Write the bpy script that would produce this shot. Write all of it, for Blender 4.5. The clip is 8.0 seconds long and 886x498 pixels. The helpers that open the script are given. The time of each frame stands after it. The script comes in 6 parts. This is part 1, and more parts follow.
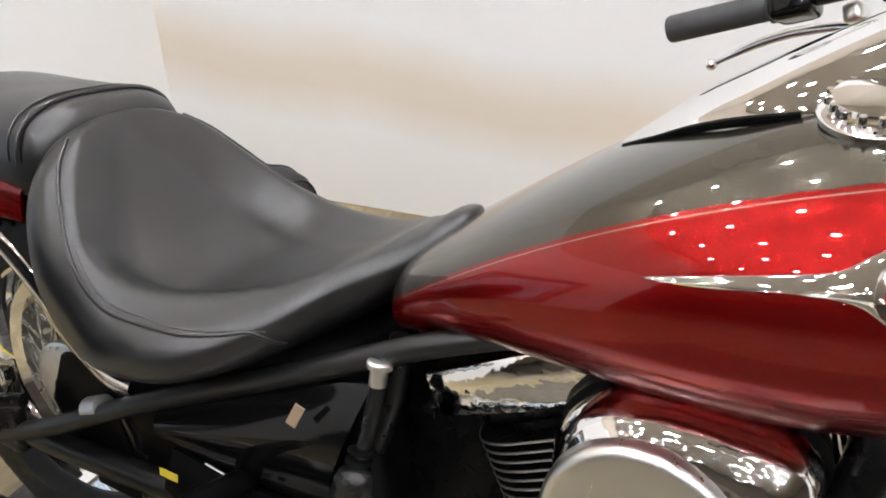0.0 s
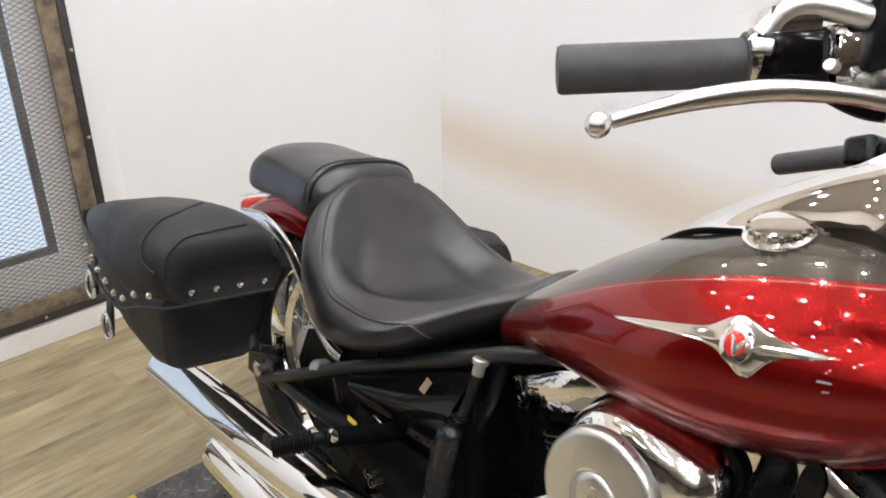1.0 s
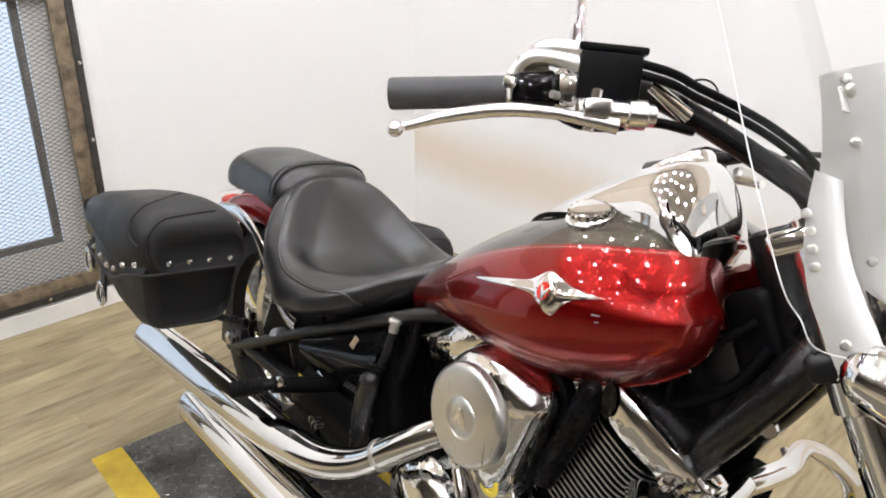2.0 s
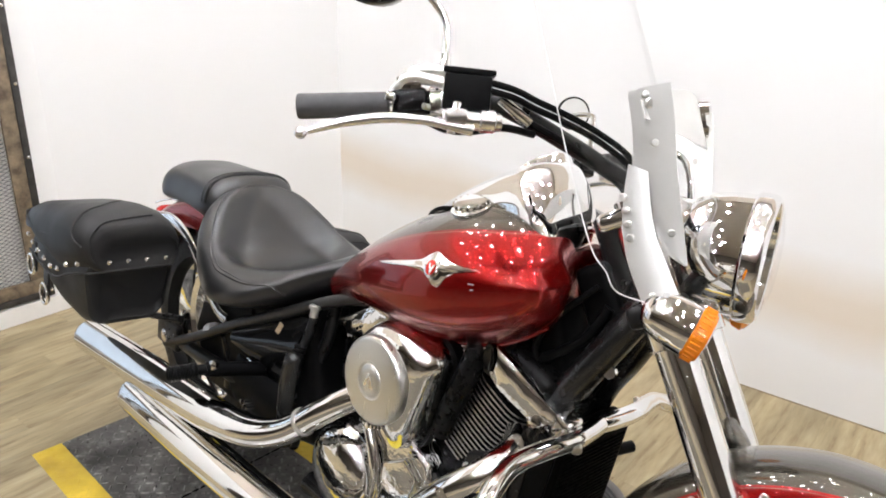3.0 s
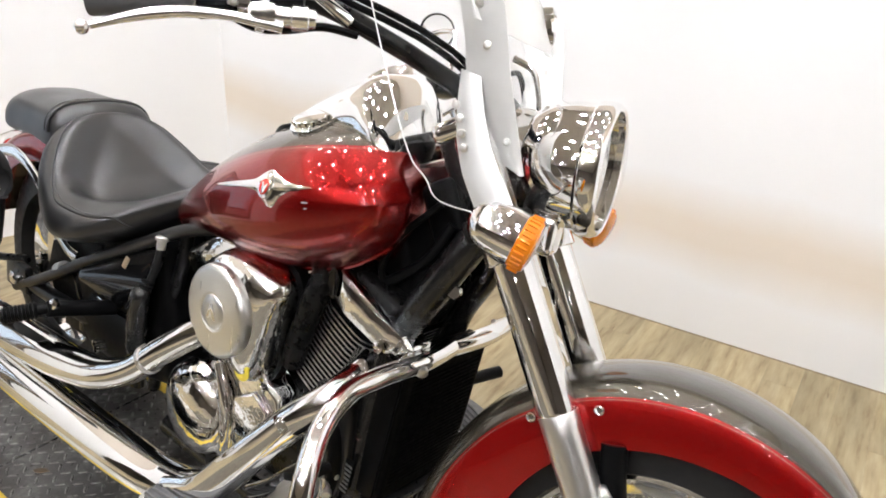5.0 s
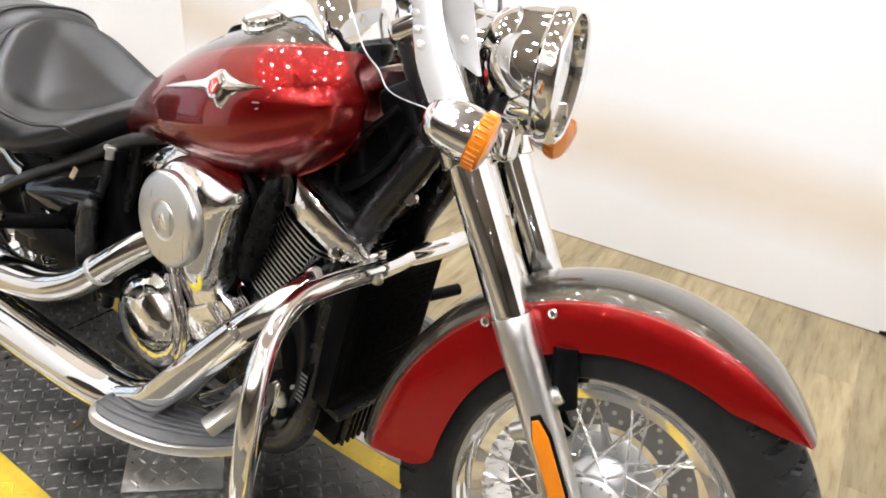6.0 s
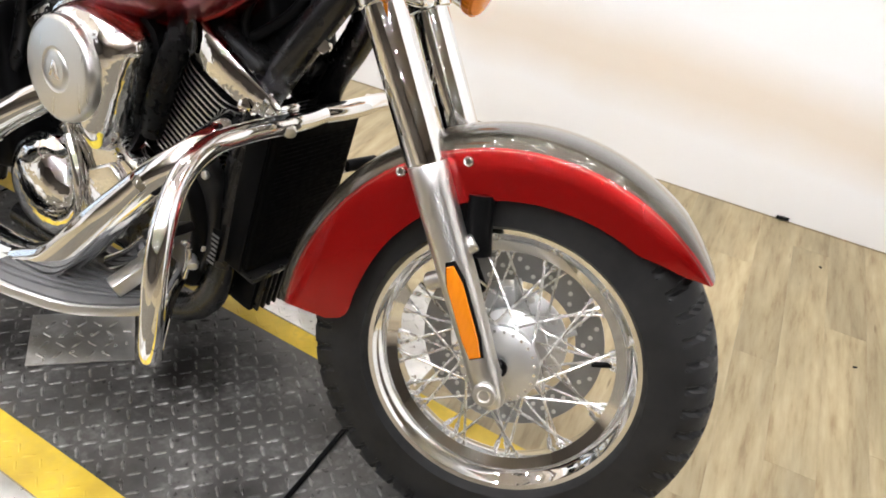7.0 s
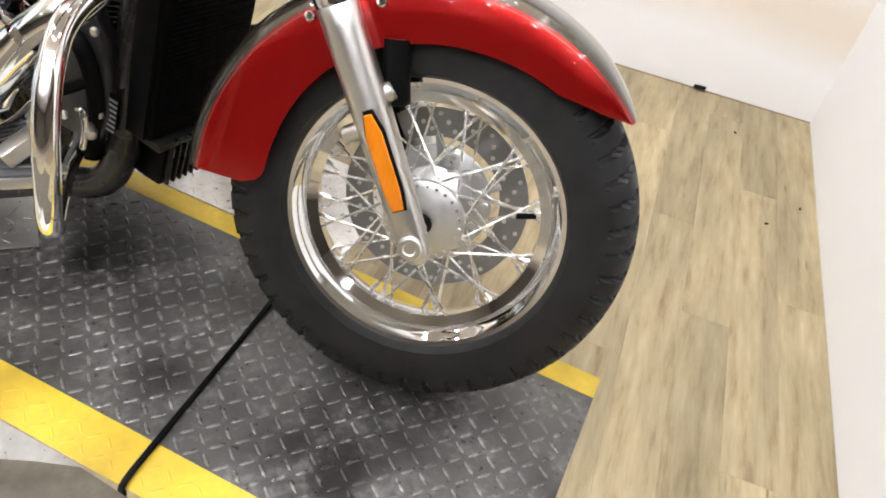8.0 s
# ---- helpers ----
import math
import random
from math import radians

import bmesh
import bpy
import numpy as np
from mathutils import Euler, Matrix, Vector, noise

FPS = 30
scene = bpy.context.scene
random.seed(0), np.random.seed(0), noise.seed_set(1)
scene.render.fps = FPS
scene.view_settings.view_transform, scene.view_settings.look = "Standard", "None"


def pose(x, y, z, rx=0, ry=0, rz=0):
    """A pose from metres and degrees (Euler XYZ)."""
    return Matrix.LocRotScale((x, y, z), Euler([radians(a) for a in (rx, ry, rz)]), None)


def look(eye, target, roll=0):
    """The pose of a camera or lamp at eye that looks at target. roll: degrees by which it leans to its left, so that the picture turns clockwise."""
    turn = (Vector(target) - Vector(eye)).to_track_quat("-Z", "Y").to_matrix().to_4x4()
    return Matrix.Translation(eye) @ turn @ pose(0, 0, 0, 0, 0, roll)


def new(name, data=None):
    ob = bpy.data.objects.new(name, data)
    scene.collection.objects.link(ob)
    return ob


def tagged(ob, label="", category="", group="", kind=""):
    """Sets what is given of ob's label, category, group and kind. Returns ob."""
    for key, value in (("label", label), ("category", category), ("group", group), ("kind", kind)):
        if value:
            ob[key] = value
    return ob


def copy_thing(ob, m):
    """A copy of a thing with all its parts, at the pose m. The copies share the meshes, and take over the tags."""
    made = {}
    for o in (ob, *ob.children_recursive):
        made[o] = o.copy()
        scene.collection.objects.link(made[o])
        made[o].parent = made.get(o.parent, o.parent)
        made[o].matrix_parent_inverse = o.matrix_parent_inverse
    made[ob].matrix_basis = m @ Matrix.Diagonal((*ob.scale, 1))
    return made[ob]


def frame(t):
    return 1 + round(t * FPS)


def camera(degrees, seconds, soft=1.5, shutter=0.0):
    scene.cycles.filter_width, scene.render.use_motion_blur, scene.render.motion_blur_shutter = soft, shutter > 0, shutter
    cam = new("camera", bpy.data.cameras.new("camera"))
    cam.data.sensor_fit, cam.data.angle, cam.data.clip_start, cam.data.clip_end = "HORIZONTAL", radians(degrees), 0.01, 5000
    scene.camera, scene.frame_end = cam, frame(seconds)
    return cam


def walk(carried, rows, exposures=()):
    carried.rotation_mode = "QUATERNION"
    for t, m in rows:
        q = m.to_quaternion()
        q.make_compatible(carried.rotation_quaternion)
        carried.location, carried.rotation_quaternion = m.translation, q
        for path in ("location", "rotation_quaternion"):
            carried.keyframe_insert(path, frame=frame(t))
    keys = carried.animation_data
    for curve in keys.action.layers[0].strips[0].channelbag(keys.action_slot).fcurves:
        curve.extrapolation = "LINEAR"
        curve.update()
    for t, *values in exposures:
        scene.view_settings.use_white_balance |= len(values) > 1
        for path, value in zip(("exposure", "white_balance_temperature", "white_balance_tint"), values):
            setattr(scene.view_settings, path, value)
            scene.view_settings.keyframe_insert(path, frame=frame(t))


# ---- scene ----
cam = camera(61.56, 8.0, soft=1.8)
ROWS = [
    (0, 0.9161, -0.5908, 1.091, 59.73, 0.097, 25.332),
    (0.5, 1.0663, -0.703, 1.1428, 61.882, -0.962, 36.023),
    (1, 1.2843, -0.7574, 1.2126, 66.461, 0.435, 48.548),
    (1.2, 1.3734, -0.734, 1.2156, 66.065, -2.336, 52.502),
    (2.3, 1.6627, -0.9116, 1.2884, 69.051, -0.187, 47.737),
    (2.5, 1.7152, -0.9553, 1.2908, 69.827, -0.976, 46.486),
    (3, 1.7991, -0.9376, 1.3014, 69.249, -1.334, 44.525),
    (3.5, 1.8383, -0.8696, 1.3088, 69.967, -1.104, 45.024),
    (4, 1.8584, -0.8232, 1.2924, 68.29, -0.717, 41.988),
    (4.2, 1.8656, -0.8142, 1.2806, 67.672, -1.045, 41.015),
    (5.5, 1.8762, -0.8191, 1.213, 63.532, -3.245, 37.739),
    (6, 1.8932, -0.8131, 1.184, 61.107, -4.163, 36.729),
    (6.5, 1.9095, -0.824, 1.1474, 58.95, -5.313, 33.694),
    (7, 1.9272, -0.8378, 1.101, 55.112, -7.543, 31.567),
    (7.5, 1.9363, -0.8476, 1.0614, 51.399, -8.851, 29.285),
    (8, 1.9521, -0.848, 1.0264, 48.675, -9.006, 25.475),
]
walk(cam, [(t, pose(x, y, z, rx, ry, rz)) for t, x, y, z, rx, ry, rz in ROWS], exposures=[(0, -0.3), (0.5, -0.34), (1.0, -0.34), (2.5, -0.18), (3.5, -0.12), (5.5, 0.0), (6.5, 0.12), (8.0, 0.12)])

# ---- world, light, exposure ----
world = bpy.data.worlds.new("world")
world.use_nodes = True
scene.world = world
_sky = world.node_tree.nodes.new("ShaderNodeTexSky")
_sky.sky_type, _sky.sun_disc = "NISHITA", False
_sky.sun_elevation, _sky.sun_rotation = radians(40), radians(-100)
world.node_tree.links.new(_sky.outputs[0], world.node_tree.nodes["Background"].inputs[0])
world.node_tree.nodes["Background"].inputs[1].default_value = 0.12
_sun = new("sun", bpy.data.lights.new("sun", "SUN"))
_sun.data.energy, _sun.data.angle, _sun.data.color = 2.0, radians(0.5), (1, 0.95, 0.88)
_sun.matrix_world = look((-4, 3, 6), (0, 0, 0))
scene.view_settings.exposure = 0.0
SPOT_POWER = 440.0     # glow of each ceiling spot

# ---- where the motorcycle stands: it leans on its side stand, bars turned to its left ----
BIKE = pose(1.645, -0.057, 0, 0, 0, -1.5) @ pose(0, 0, 0, -8.7) @ pose(-1.645, 0, 0)
RAKE, STEER_ANGLE = 32.0, 15.6
AXIS = Vector((-math.sin(radians(RAKE)), 0, math.cos(radians(RAKE))))
PIVOT = Vector((1.617, 0, 0.3005))
STEER = Matrix.Translation(PIVOT) @ Matrix.Rotation(radians(STEER_ANGLE), 4, AXIS) @ Matrix.Translation(-PIVOT)


BAR = STEER @ Matrix.Translation((0, 0.02, 0)) @ Matrix.Translation((0.83, 0, 0.98)) @ pose(0, 0, 0, -2.2) @ Matrix.Translation((-0.83, 0, -0.98))


# ---- mesh helpers ----
def mesh_of(name, bm, sharp=38, smooth=True):
    me = bpy.data.meshes.new(name)
    bmesh.ops.recalc_face_normals(bm, faces=bm.faces[:])
    bm.to_mesh(me)
    bm.free()
    if smooth:
        me.shade_smooth()
        me.set_sharp_from_angle(angle=radians(sharp))
    return me


def part(name, bm, material, parent, label="", m=None, sharp=38, smooth=True):
    me = bm if isinstance(bm, bpy.types.Mesh) else mesh_of(name, bm, sharp, smooth)
    if not me.materials:
        for x in (material if isinstance(material, (list, tuple)) else [material]):
            me.materials.append(x)
    ob = new(name, me)
    if parent:
        ob.parent = parent
    if m is not None:
        ob.matrix_basis = m
    if label:
        tagged(ob, label)
    return ob


def thing(name, label, category, m=None, group="", kind=""):
    ob = new(name)
    ob.empty_display_size = 0.1
    if m is not None:
        ob.matrix_basis = m
    return tagged(ob, label, category, group, kind)


def spline(pts, n=8, closed=False):
    """Points of a smooth curve through pts (tuples of any length)."""
    p = [np.array(q, float) for q in pts]
    out = []
    k = len(p)
    for i in range(k if closed else k - 1):
        a, b = p[i], p[(i + 1) % k]
        z = p[i - 1] if (i > 0 or closed) else 2 * a - b
        c = p[(i + 2) % k] if (i + 2 < k or closed) else 2 * b - a
        for j in range(n):
            t = j / n
            out.append(0.5 * (2 * a + (b - z) * t + (2 * z - 5 * a + 4 * b - c) * t * t + (3 * a - z - 3 * b + c) * t ** 3))
    if not closed:
        out.append(p[-1])
    return out


def loft(rings, caps=True, closed=False, into=None):
    bm = into or bmesh.new()
    rows = [[bm.verts.new(tuple(q)) for q in r] for r in rings]
    n = len(rows[0])
    for i in range(len(rows) if closed else len(rows) - 1):
        a, b = rows[i], rows[(i + 1) % len(rows)]
        for j in range(n):
            bm.faces.new((a[j], a[(j + 1) % n], b[(j + 1) % n], b[j]))
    if caps and not closed:
        bm.faces.new(rows[0][::-1])
        bm.faces.new(rows[-1])
    return bm


def tube(pts, r, n=14, sub=6, closed=False, flat=1.0, into=None, smooth=True):
    """A pipe along a smooth curve; each point may carry its own radius as a fourth number."""
    four = [tuple(q) if len(q) == 4 else (*q, r) for q in pts]
    c = spline(four, sub, closed) if smooth else [np.array(q, float) for q in four]
    pos = [Vector(q[:3]) for q in c]
    rings, up = [], None
    for i, q in enumerate(pos):
        a = pos[i - 1] if (i > 0 or closed) else q
        b = pos[(i + 1) % len(pos)] if (i + 1 < len(pos) or closed) else q
        d = (b - a).normalized()
        if up is None:
            up = d.cross(Vector((0, 1, 0.01)))
            if up.length < 0.2:
                up = d.cross(Vector((1, 0, 0)))
        up = (up - d * up.dot(d)).normalized()
        side = d.cross(up)
        rad = c[i][3]
        rings.append([q + up * (rad * math.cos(2 * math.pi * j / n)) + side * (rad * flat * math.sin(2 * math.pi * j / n)) for j in range(n)])
    return loft(rings, True, closed, into)


def along(p, q, roll=(0, 0, 1)):
    """A frame at p whose z runs to q."""
    z = (Vector(q) - Vector(p)).normalized()
    x = Vector(roll).cross(z)
    if x.length < 1e-3:
        x = Vector((1, 0, 0)).cross(z)
    x.normalize()
    y = z.cross(x)
    return Matrix.Translation(p) @ Matrix((x, y, z)).transposed().to_4x4()


def lathe(profile, n=32, m=None, sx=1.0, sy=1.0, into=None):
    """Turns (z, radius) pairs round the z axis of the frame m. Ends of radius 0 close the form."""
    bm = into or bmesh.new()
    m = m or Matrix()
    rows = []
    for z, r in profile:
        if r < 1e-6:
            rows.append([bm.verts.new(m @ Vector((0, 0, z)))])
        else:
            rows.append([bm.verts.new(m @ Vector((sx * r * math.cos(2 * math.pi * j / n), sy * r * math.sin(2 * math.pi * j / n), z))) for j in range(n)])
    for a, b in zip(rows, rows[1:]):
        for j in range(n):
            k = (j + 1) % n
            if len(a) == 1 and len(b) == 1:
                continue
            if len(a) == 1:
                bm.faces.new((a[0], b[k], b[j]))
            elif len(b) == 1:
                bm.faces.new((a[j], a[k], b[0]))
            else:
                bm.faces.new((a[j], a[k], b[k], b[j]))
    for row in (rows[0], rows[-1]):
        if len(row) > 1 and rows[0] is not rows[-1]:
            bm.faces.new(row)
    return bm


def rod(p, q, r, n=14, bevel=0.15, into=None, r2=None):
    """A round bar from p to q with softened ends."""
    L = (Vector(q) - Vector(p)).length
    b = min(bevel * r, L * 0.3)
    r2 = r if r2 is None else r2
    return lathe([(0, 0), (0, r - b), (b, r), (L - b, r2), (L, r2 - b), (L, 0)], n, along(p, q), into=into)


def box(sx, sy, sz, m=None, bevel=0.004, seg=2, into=None):
    bm = bmesh.new()
    bmesh.ops.create_cube(bm, size=1)
    bmesh.ops.scale(bm, vec=(sx, sy, sz), verts=bm.verts)
    if bevel:
        bmesh.ops.bevel(bm, geom=bm.edges[:] + bm.verts[:], offset=bevel, segments=seg, affect="EDGES", profile=0.6)
    if m is not None:
        bmesh.ops.transform(bm, matrix=m, verts=bm.verts)
    if into:
        join(into, bm)
        return into
    return bm


def join(a, b):
    me = bpy.data.meshes.new("tmp")
    b.to_mesh(me)
    b.free()
    a.from_mesh(me)
    bpy.data.meshes.remove(me)
    return a


def slab(outline, thick, m=None, bevel=0.003, seg=2, dome=0.0):
    """A plate: the outline (x, y) pairs, thick along z, edges rounded."""
    bm = bmesh.new()
    f = bm.faces.new([bm.verts.new((x, y, 0)) for x, y in outline])
    r = bmesh.ops.extrude_face_region(bm, geom=[f])
    bmesh.ops.translate(bm, vec=(0, 0, thick), verts=[v for v in r["geom"] if isinstance(v, bmesh.types.BMVert)])
    if bevel:
        rim = [e for e in bm.edges if abs(e.verts[0].co.z - e.verts[1].co.z) < 1e-7]
        bmesh.ops.bevel(bm, geom=rim, offset=bevel, segments=seg, affect="EDGES", profile=0.6)
    if m is not None:
        bmesh.ops.transform(bm, matrix=m, verts=bm.verts)
    return bm


def power(c, e):
    return math.copysign(abs(c) ** e, c)


def profile_ring(x, w, zb, zm, zt, n=48, top=1.0, bottom=1.0, side=1.0, dish=0.0):
    """A cross-section at x: half-width w at height zm, between zb and zt."""
    out = []
    for j in range(n):
        a = 2 * math.pi * j / n
        c, s = math.cos(a), math.sin(a)
        z = zm + (zt - zm) * power(s, top) if s >= 0 else zm + (zm - zb) * power(s, bottom)
        y = w * power(c, side)
        if s > 0 and dish:
            k = min(1.0, max(0.0, (0.79 - abs(y) / max(w, 1e-4)) / 0.22))
            z -= dish * k * k * (3 - 2 * k)
        out.append((x, y, z))
    return out


# ---- materials ----
class Nodes:
    """A short way to wire a node material."""

    def __init__(self, name):
        self.mat = bpy.data.materials.new(name)
        self.mat.use_nodes = True
        self.t = self.mat.node_tree
        self.bsdf = self.t.nodes["Principled BSDF"]

    def node(self, kind, **settings):
        n = self.t.nodes.new("ShaderNode" + kind)
        for k, v in settings.items():
            n.inputs[k].default_value = v
        return n

    def link(self, a, b):
        self.t.links.new(a, b)

    def set(self, **v):
        names = {"color": "Base Color", "rough": "Roughness", "metal": "Metallic", "coat": "Coat Weight", "coat_rough": "Coat Roughness",
                 "ior": "IOR", "spec": "Specular IOR Level", "trans": "Transmission Weight", "glow": "Emission Strength", "glow_color": "Emission Color"}
        for k, x in v.items():
            self.bsdf.inputs[names[k]].default_value = (*x, 1) if isinstance(x, tuple) else x
        return self

    def coords(self, scale=(1, 1, 1), turn=(0, 0, 0)):
        c = self.node("TexCoord")
        m = self.node("Mapping")
        m.inputs["Scale"].default_value, m.inputs["Rotation"].default_value = scale, turn
        self.link(c.outputs["Object"], m.inputs["Vector"])
        return m.outputs[0]

    def noise(self, size, detail=4, where=None, rough=0.55):
        n = self.node("TexNoise", Scale=size, Detail=detail, Roughness=rough)
        self.link(where or self.coords(), n.inputs["Vector"])
        return n.outputs["Fac"]

    def ramp(self, fac, *stops):
        n = self.node("ValToRGB")
        while len(n.color_ramp.elements) < len(stops):
            n.color_ramp.elements.new(0.5)
        for e, (p, c) in zip(n.color_ramp.elements, stops):
            e.position, e.color = p, (*c, 1) if isinstance(c, tuple) else (c, c, c, 1)
        self.link(fac, n.inputs[0])
        return n.outputs[0]

    def mix(self, fac, a, b, blend="MIX"):
        n = self.t.nodes.new("ShaderNodeMix")
        n.data_type, n.blend_type = "RGBA", blend
        for i, x in ((0, fac), (6, a), (7, b)):
            if isinstance(x, (int, float)):
                n.inputs[i].default_value = x if i == 0 else (x, x, x, 1)
            elif isinstance(x, tuple):
                n.inputs[i].default_value = (*x, 1)
            else:
                self.link(x, n.inputs[i])
        return n.outputs[2]

    def calc(self, op, a, b=0.0, c=0.0):
        n = self.t.nodes.new("ShaderNodeMath")
        n.operation = op
        for i, x in enumerate((a, b, c)):
            if isinstance(x, (int, float)):
                n.inputs[i].default_value = x
            else:
                self.link(x, n.inputs[i])
        return n.outputs[0]

    def bump(self, height, strength=0.2, distance=0.001):
        n = self.node("Bump", Strength=strength, Distance=distance)
        self.link(height, n.inputs["Height"])
        self.link(n.outputs[0], self.bsdf.inputs["Normal"])
        return n

    def to(self, socket, name):
        self.link(socket, self.bsdf.inputs[name])
        return self


def m_chrome(name="chrome", tint=(0.88, 0.88, 0.87), rough=0.032, wave=0.0006, size=45):
    k = Nodes(name).set(color=tint, metal=1.0)
    v = k.noise(9, 5)
    k.to(k.ramp(v, (0.35, rough * 0.7), (0.75, rough * 2.0)), "Roughness")
    k.bump(k.noise(size, 2), 0.02 if wave < 0.001 else 0.2, wave)
    return k.mat


def m_brushed(name, tint, rough):
    k = Nodes(name).set(color=tint, metal=1.0)
    v = k.noise(90, 3, k.coords((1, 1, 0.05)))
    k.to(k.ramp(v, (0.3, rough * 0.9), (0.7, rough * 1.15)), "Roughness")
    k.bump(k.noise(30, 2), 0.02, 0.0003)
    return k.mat


def m_plain(name, color, rough, metal=0.0, var=0.25, size=14, bump=0.0, grain=220, coat=0.0, spec=None):
    k = Nodes(name).set(metal=metal, coat=coat, coat_rough=0.06, spec=spec if spec is not None else 0.13 if max(color) < 0.03 else 0.5)
    v = k.noise(size, 5)
    dark, light = tuple(c * (1 - var) for c in color), tuple(min(1, c * (1 + var)) for c in color)
    k.to(k.ramp(v, (0.3, dark), (0.7, light)), "Base Color")
    k.to(k.ramp(k.noise(size * 3, 4), (0.3, rough * 0.82), (0.72, min(1, rough * 1.25))), "Roughness")
    if bump:
        k.bump(k.noise(grain, 3), bump, 0.0006)
    return k.mat


def m_leather(name="black_vinyl", rough=0.28, spec=0.85):
    k = Nodes(name).set(spec=spec)
    c = k.coords()
    v = k.node("TexVoronoi", Scale=420.0)
    k.link(c, v.inputs["Vector"])
    k.to(k.ramp(k.noise(7, 5), (0.3, (0.008, 0.008, 0.0083)), (0.75, (0.012, 0.012, 0.0124))), "Base Color")
    k.to(k.ramp(k.noise(11, 4), (0.3, rough), (0.75, rough * 1.3)), "Roughness")
    k.bump(v.outputs["Distance"], 0.07, 0.0005)
    return k.mat


def paint_nodes(name, metal=0.82, red=(0.24, 0.0016, 0.0014), taupe=(0.06, 0.052, 0.038)):
    """Two-tone metallic paint: fac 1 is the taupe, a thin pale line runs along the border."""
    k = Nodes(name).set(metal=metal, rough=0.34, coat=0.85, coat_rough=0.006)
    flake = k.node("TexVoronoi", Scale=2600.0)
    k.link(k.coords(), flake.inputs["Vector"])
    f = k.calc("MULTIPLY", flake.outputs["Distance"], 0.9)
    r = k.mix(f, tuple(c * 0.75 for c in red), tuple(min(1, c * 1.35) for c in red))
    t = k.mix(f, tuple(c * 0.8 for c in taupe), tuple(c * 1.3 for c in taupe))
    k.to(k.ramp(k.noise(6, 4), (0.3, 0.268), (0.7, 0.274)), "Roughness")
    return k, r, t


def m_two_tone(name, border, metal=0.82, red=(0.24, 0.0016, 0.0014)):
    """border(k): a socket that is positive on the taupe side, in metres from the line."""
    k, r, t = paint_nodes(name, metal, red)
    d = border(k)
    side = k.calc("GREATER_THAN", d, 0.0)
    line = k.calc("LESS_THAN", k.calc("ABSOLUTE", k.calc("SUBTRACT", d, -0.0035)), 0.0005)
    c = k.mix(side, r, t)
    k.to(k.mix(line, c, (0.36, 0.22, 0.18)), "Base Color")
    return k.mat


def axis_of(k):
    s = k.node("SeparateXYZ")
    k.link(k.node("TexCoord").outputs["Object"], s.inputs[0])
    return s.outputs


def tank_border(k):
    """Height above the line that climbs along the flank, flattens over the shoulder and dips at the front."""
    x, y, z = axis_of(k)
    d = k.calc("MAXIMUM", k.calc("SUBTRACT", 1.125, x), 0.0)
    back = k.calc("ADD", k.calc("MULTIPLY", k.calc("MULTIPLY", d, d), 0.667), k.calc("MULTIPLY", d, 0.12))
    nose = k.calc("MULTIPLY", k.calc("POWER", k.calc("MAXIMUM", k.calc("SUBTRACT", x, 1.12), 0.0), 2.0), 3.0)
    return k.calc("SUBTRACT", z, k.calc("SUBTRACT", k.calc("SUBTRACT", 0.902, back), nose))


def front_fender_border(k):
    x, y, z = axis_of(k)
    dx, dz = k.calc("SUBTRACT", x, 1.645), k.calc("SUBTRACT", z, 0.318)
    r = k.calc("SQRT", k.calc("ADD", k.calc("MULTIPLY", dx, dx), k.calc("MULTIPLY", dz, dz)))
    return k.calc("SUBTRACT", r, 0.339)


def rear_fender_border(k):
    x, y, z = axis_of(k)
    return k.calc("SUBTRACT", 0.045, k.calc("ABSOLUTE", y))


CHROME = m_chrome()
CAST_CHROME = m_chrome("cast_chrome", (0.92, 0.92, 0.91), 0.05, 0.006, 38)
LEVER = m_brushed("polished_lever", (0.92, 0.92, 0.91), 0.2)
STEEL = m_brushed("brushed_aluminium", (0.8, 0.79, 0.76), 0.32)
BRUSHED_DISC = m_brushed("satin_chrome", (0.8, 0.79, 0.75), 0.3)
BRACKET = m_plain("polished_bracket", (0.78, 0.78, 0.76), 0.36, 0.6, 0.05)
SPOKE = m_brushed("bright_spoke", (0.95, 0.95, 0.94), 0.26)
RIM_CHROME = m_chrome("rim_chrome", (0.95, 0.95, 0.94), 0.055)
DISC_STEEL = m_plain("dark_disc_steel", (0.34, 0.34, 0.33), 0.35, 0.8, 0.15)
SILVER = m_plain("cast_silver", (0.7, 0.7, 0.69), 0.34, 0.85, 0.1)
LEATHER = m_leather()
BAG_LEATHER = m_leather("black_bag_leather", 0.46, 0.4)
RUBBER = m_plain("tyre_rubber", (0.013, 0.013, 0.0133), 0.5, 0, 0.3, 22, 0.25, 300, spec=0.32)
GRIP_RUBBER = m_plain("grip_rubber", (0.05, 0.05, 0.052), 0.55, 0, 0.15, 30, 0.2, 400)
BLACK = m_plain("black_satin_paint", (0.006, 0.006, 0.0062), 0.3, 0, 0.3, 16, 0.06, 160, spec=0.3)
TUBE_BLACK = m_plain("black_tube_paint", (0.007, 0.007, 0.0072), 0.24, 0, 0.2, 16, 0.05, 160, spec=0.6)
FRAME_BLACK = m_plain("black_frame_paint", (0.006, 0.006, 0.0062), 0.34, 0, 0.25, 16, 0.06, 160, spec=0.6)
GLOSS = m_plain("black_gloss_paint", (0.003, 0.003, 0.0032), 0.1, 0, 0.3, 10, coat=0.4)
PLASTIC = m_plain("black_plastic", (0.004, 0.004, 0.0042), 0.36, 0, 0.3, 25, 0.15, 260, spec=0.07)
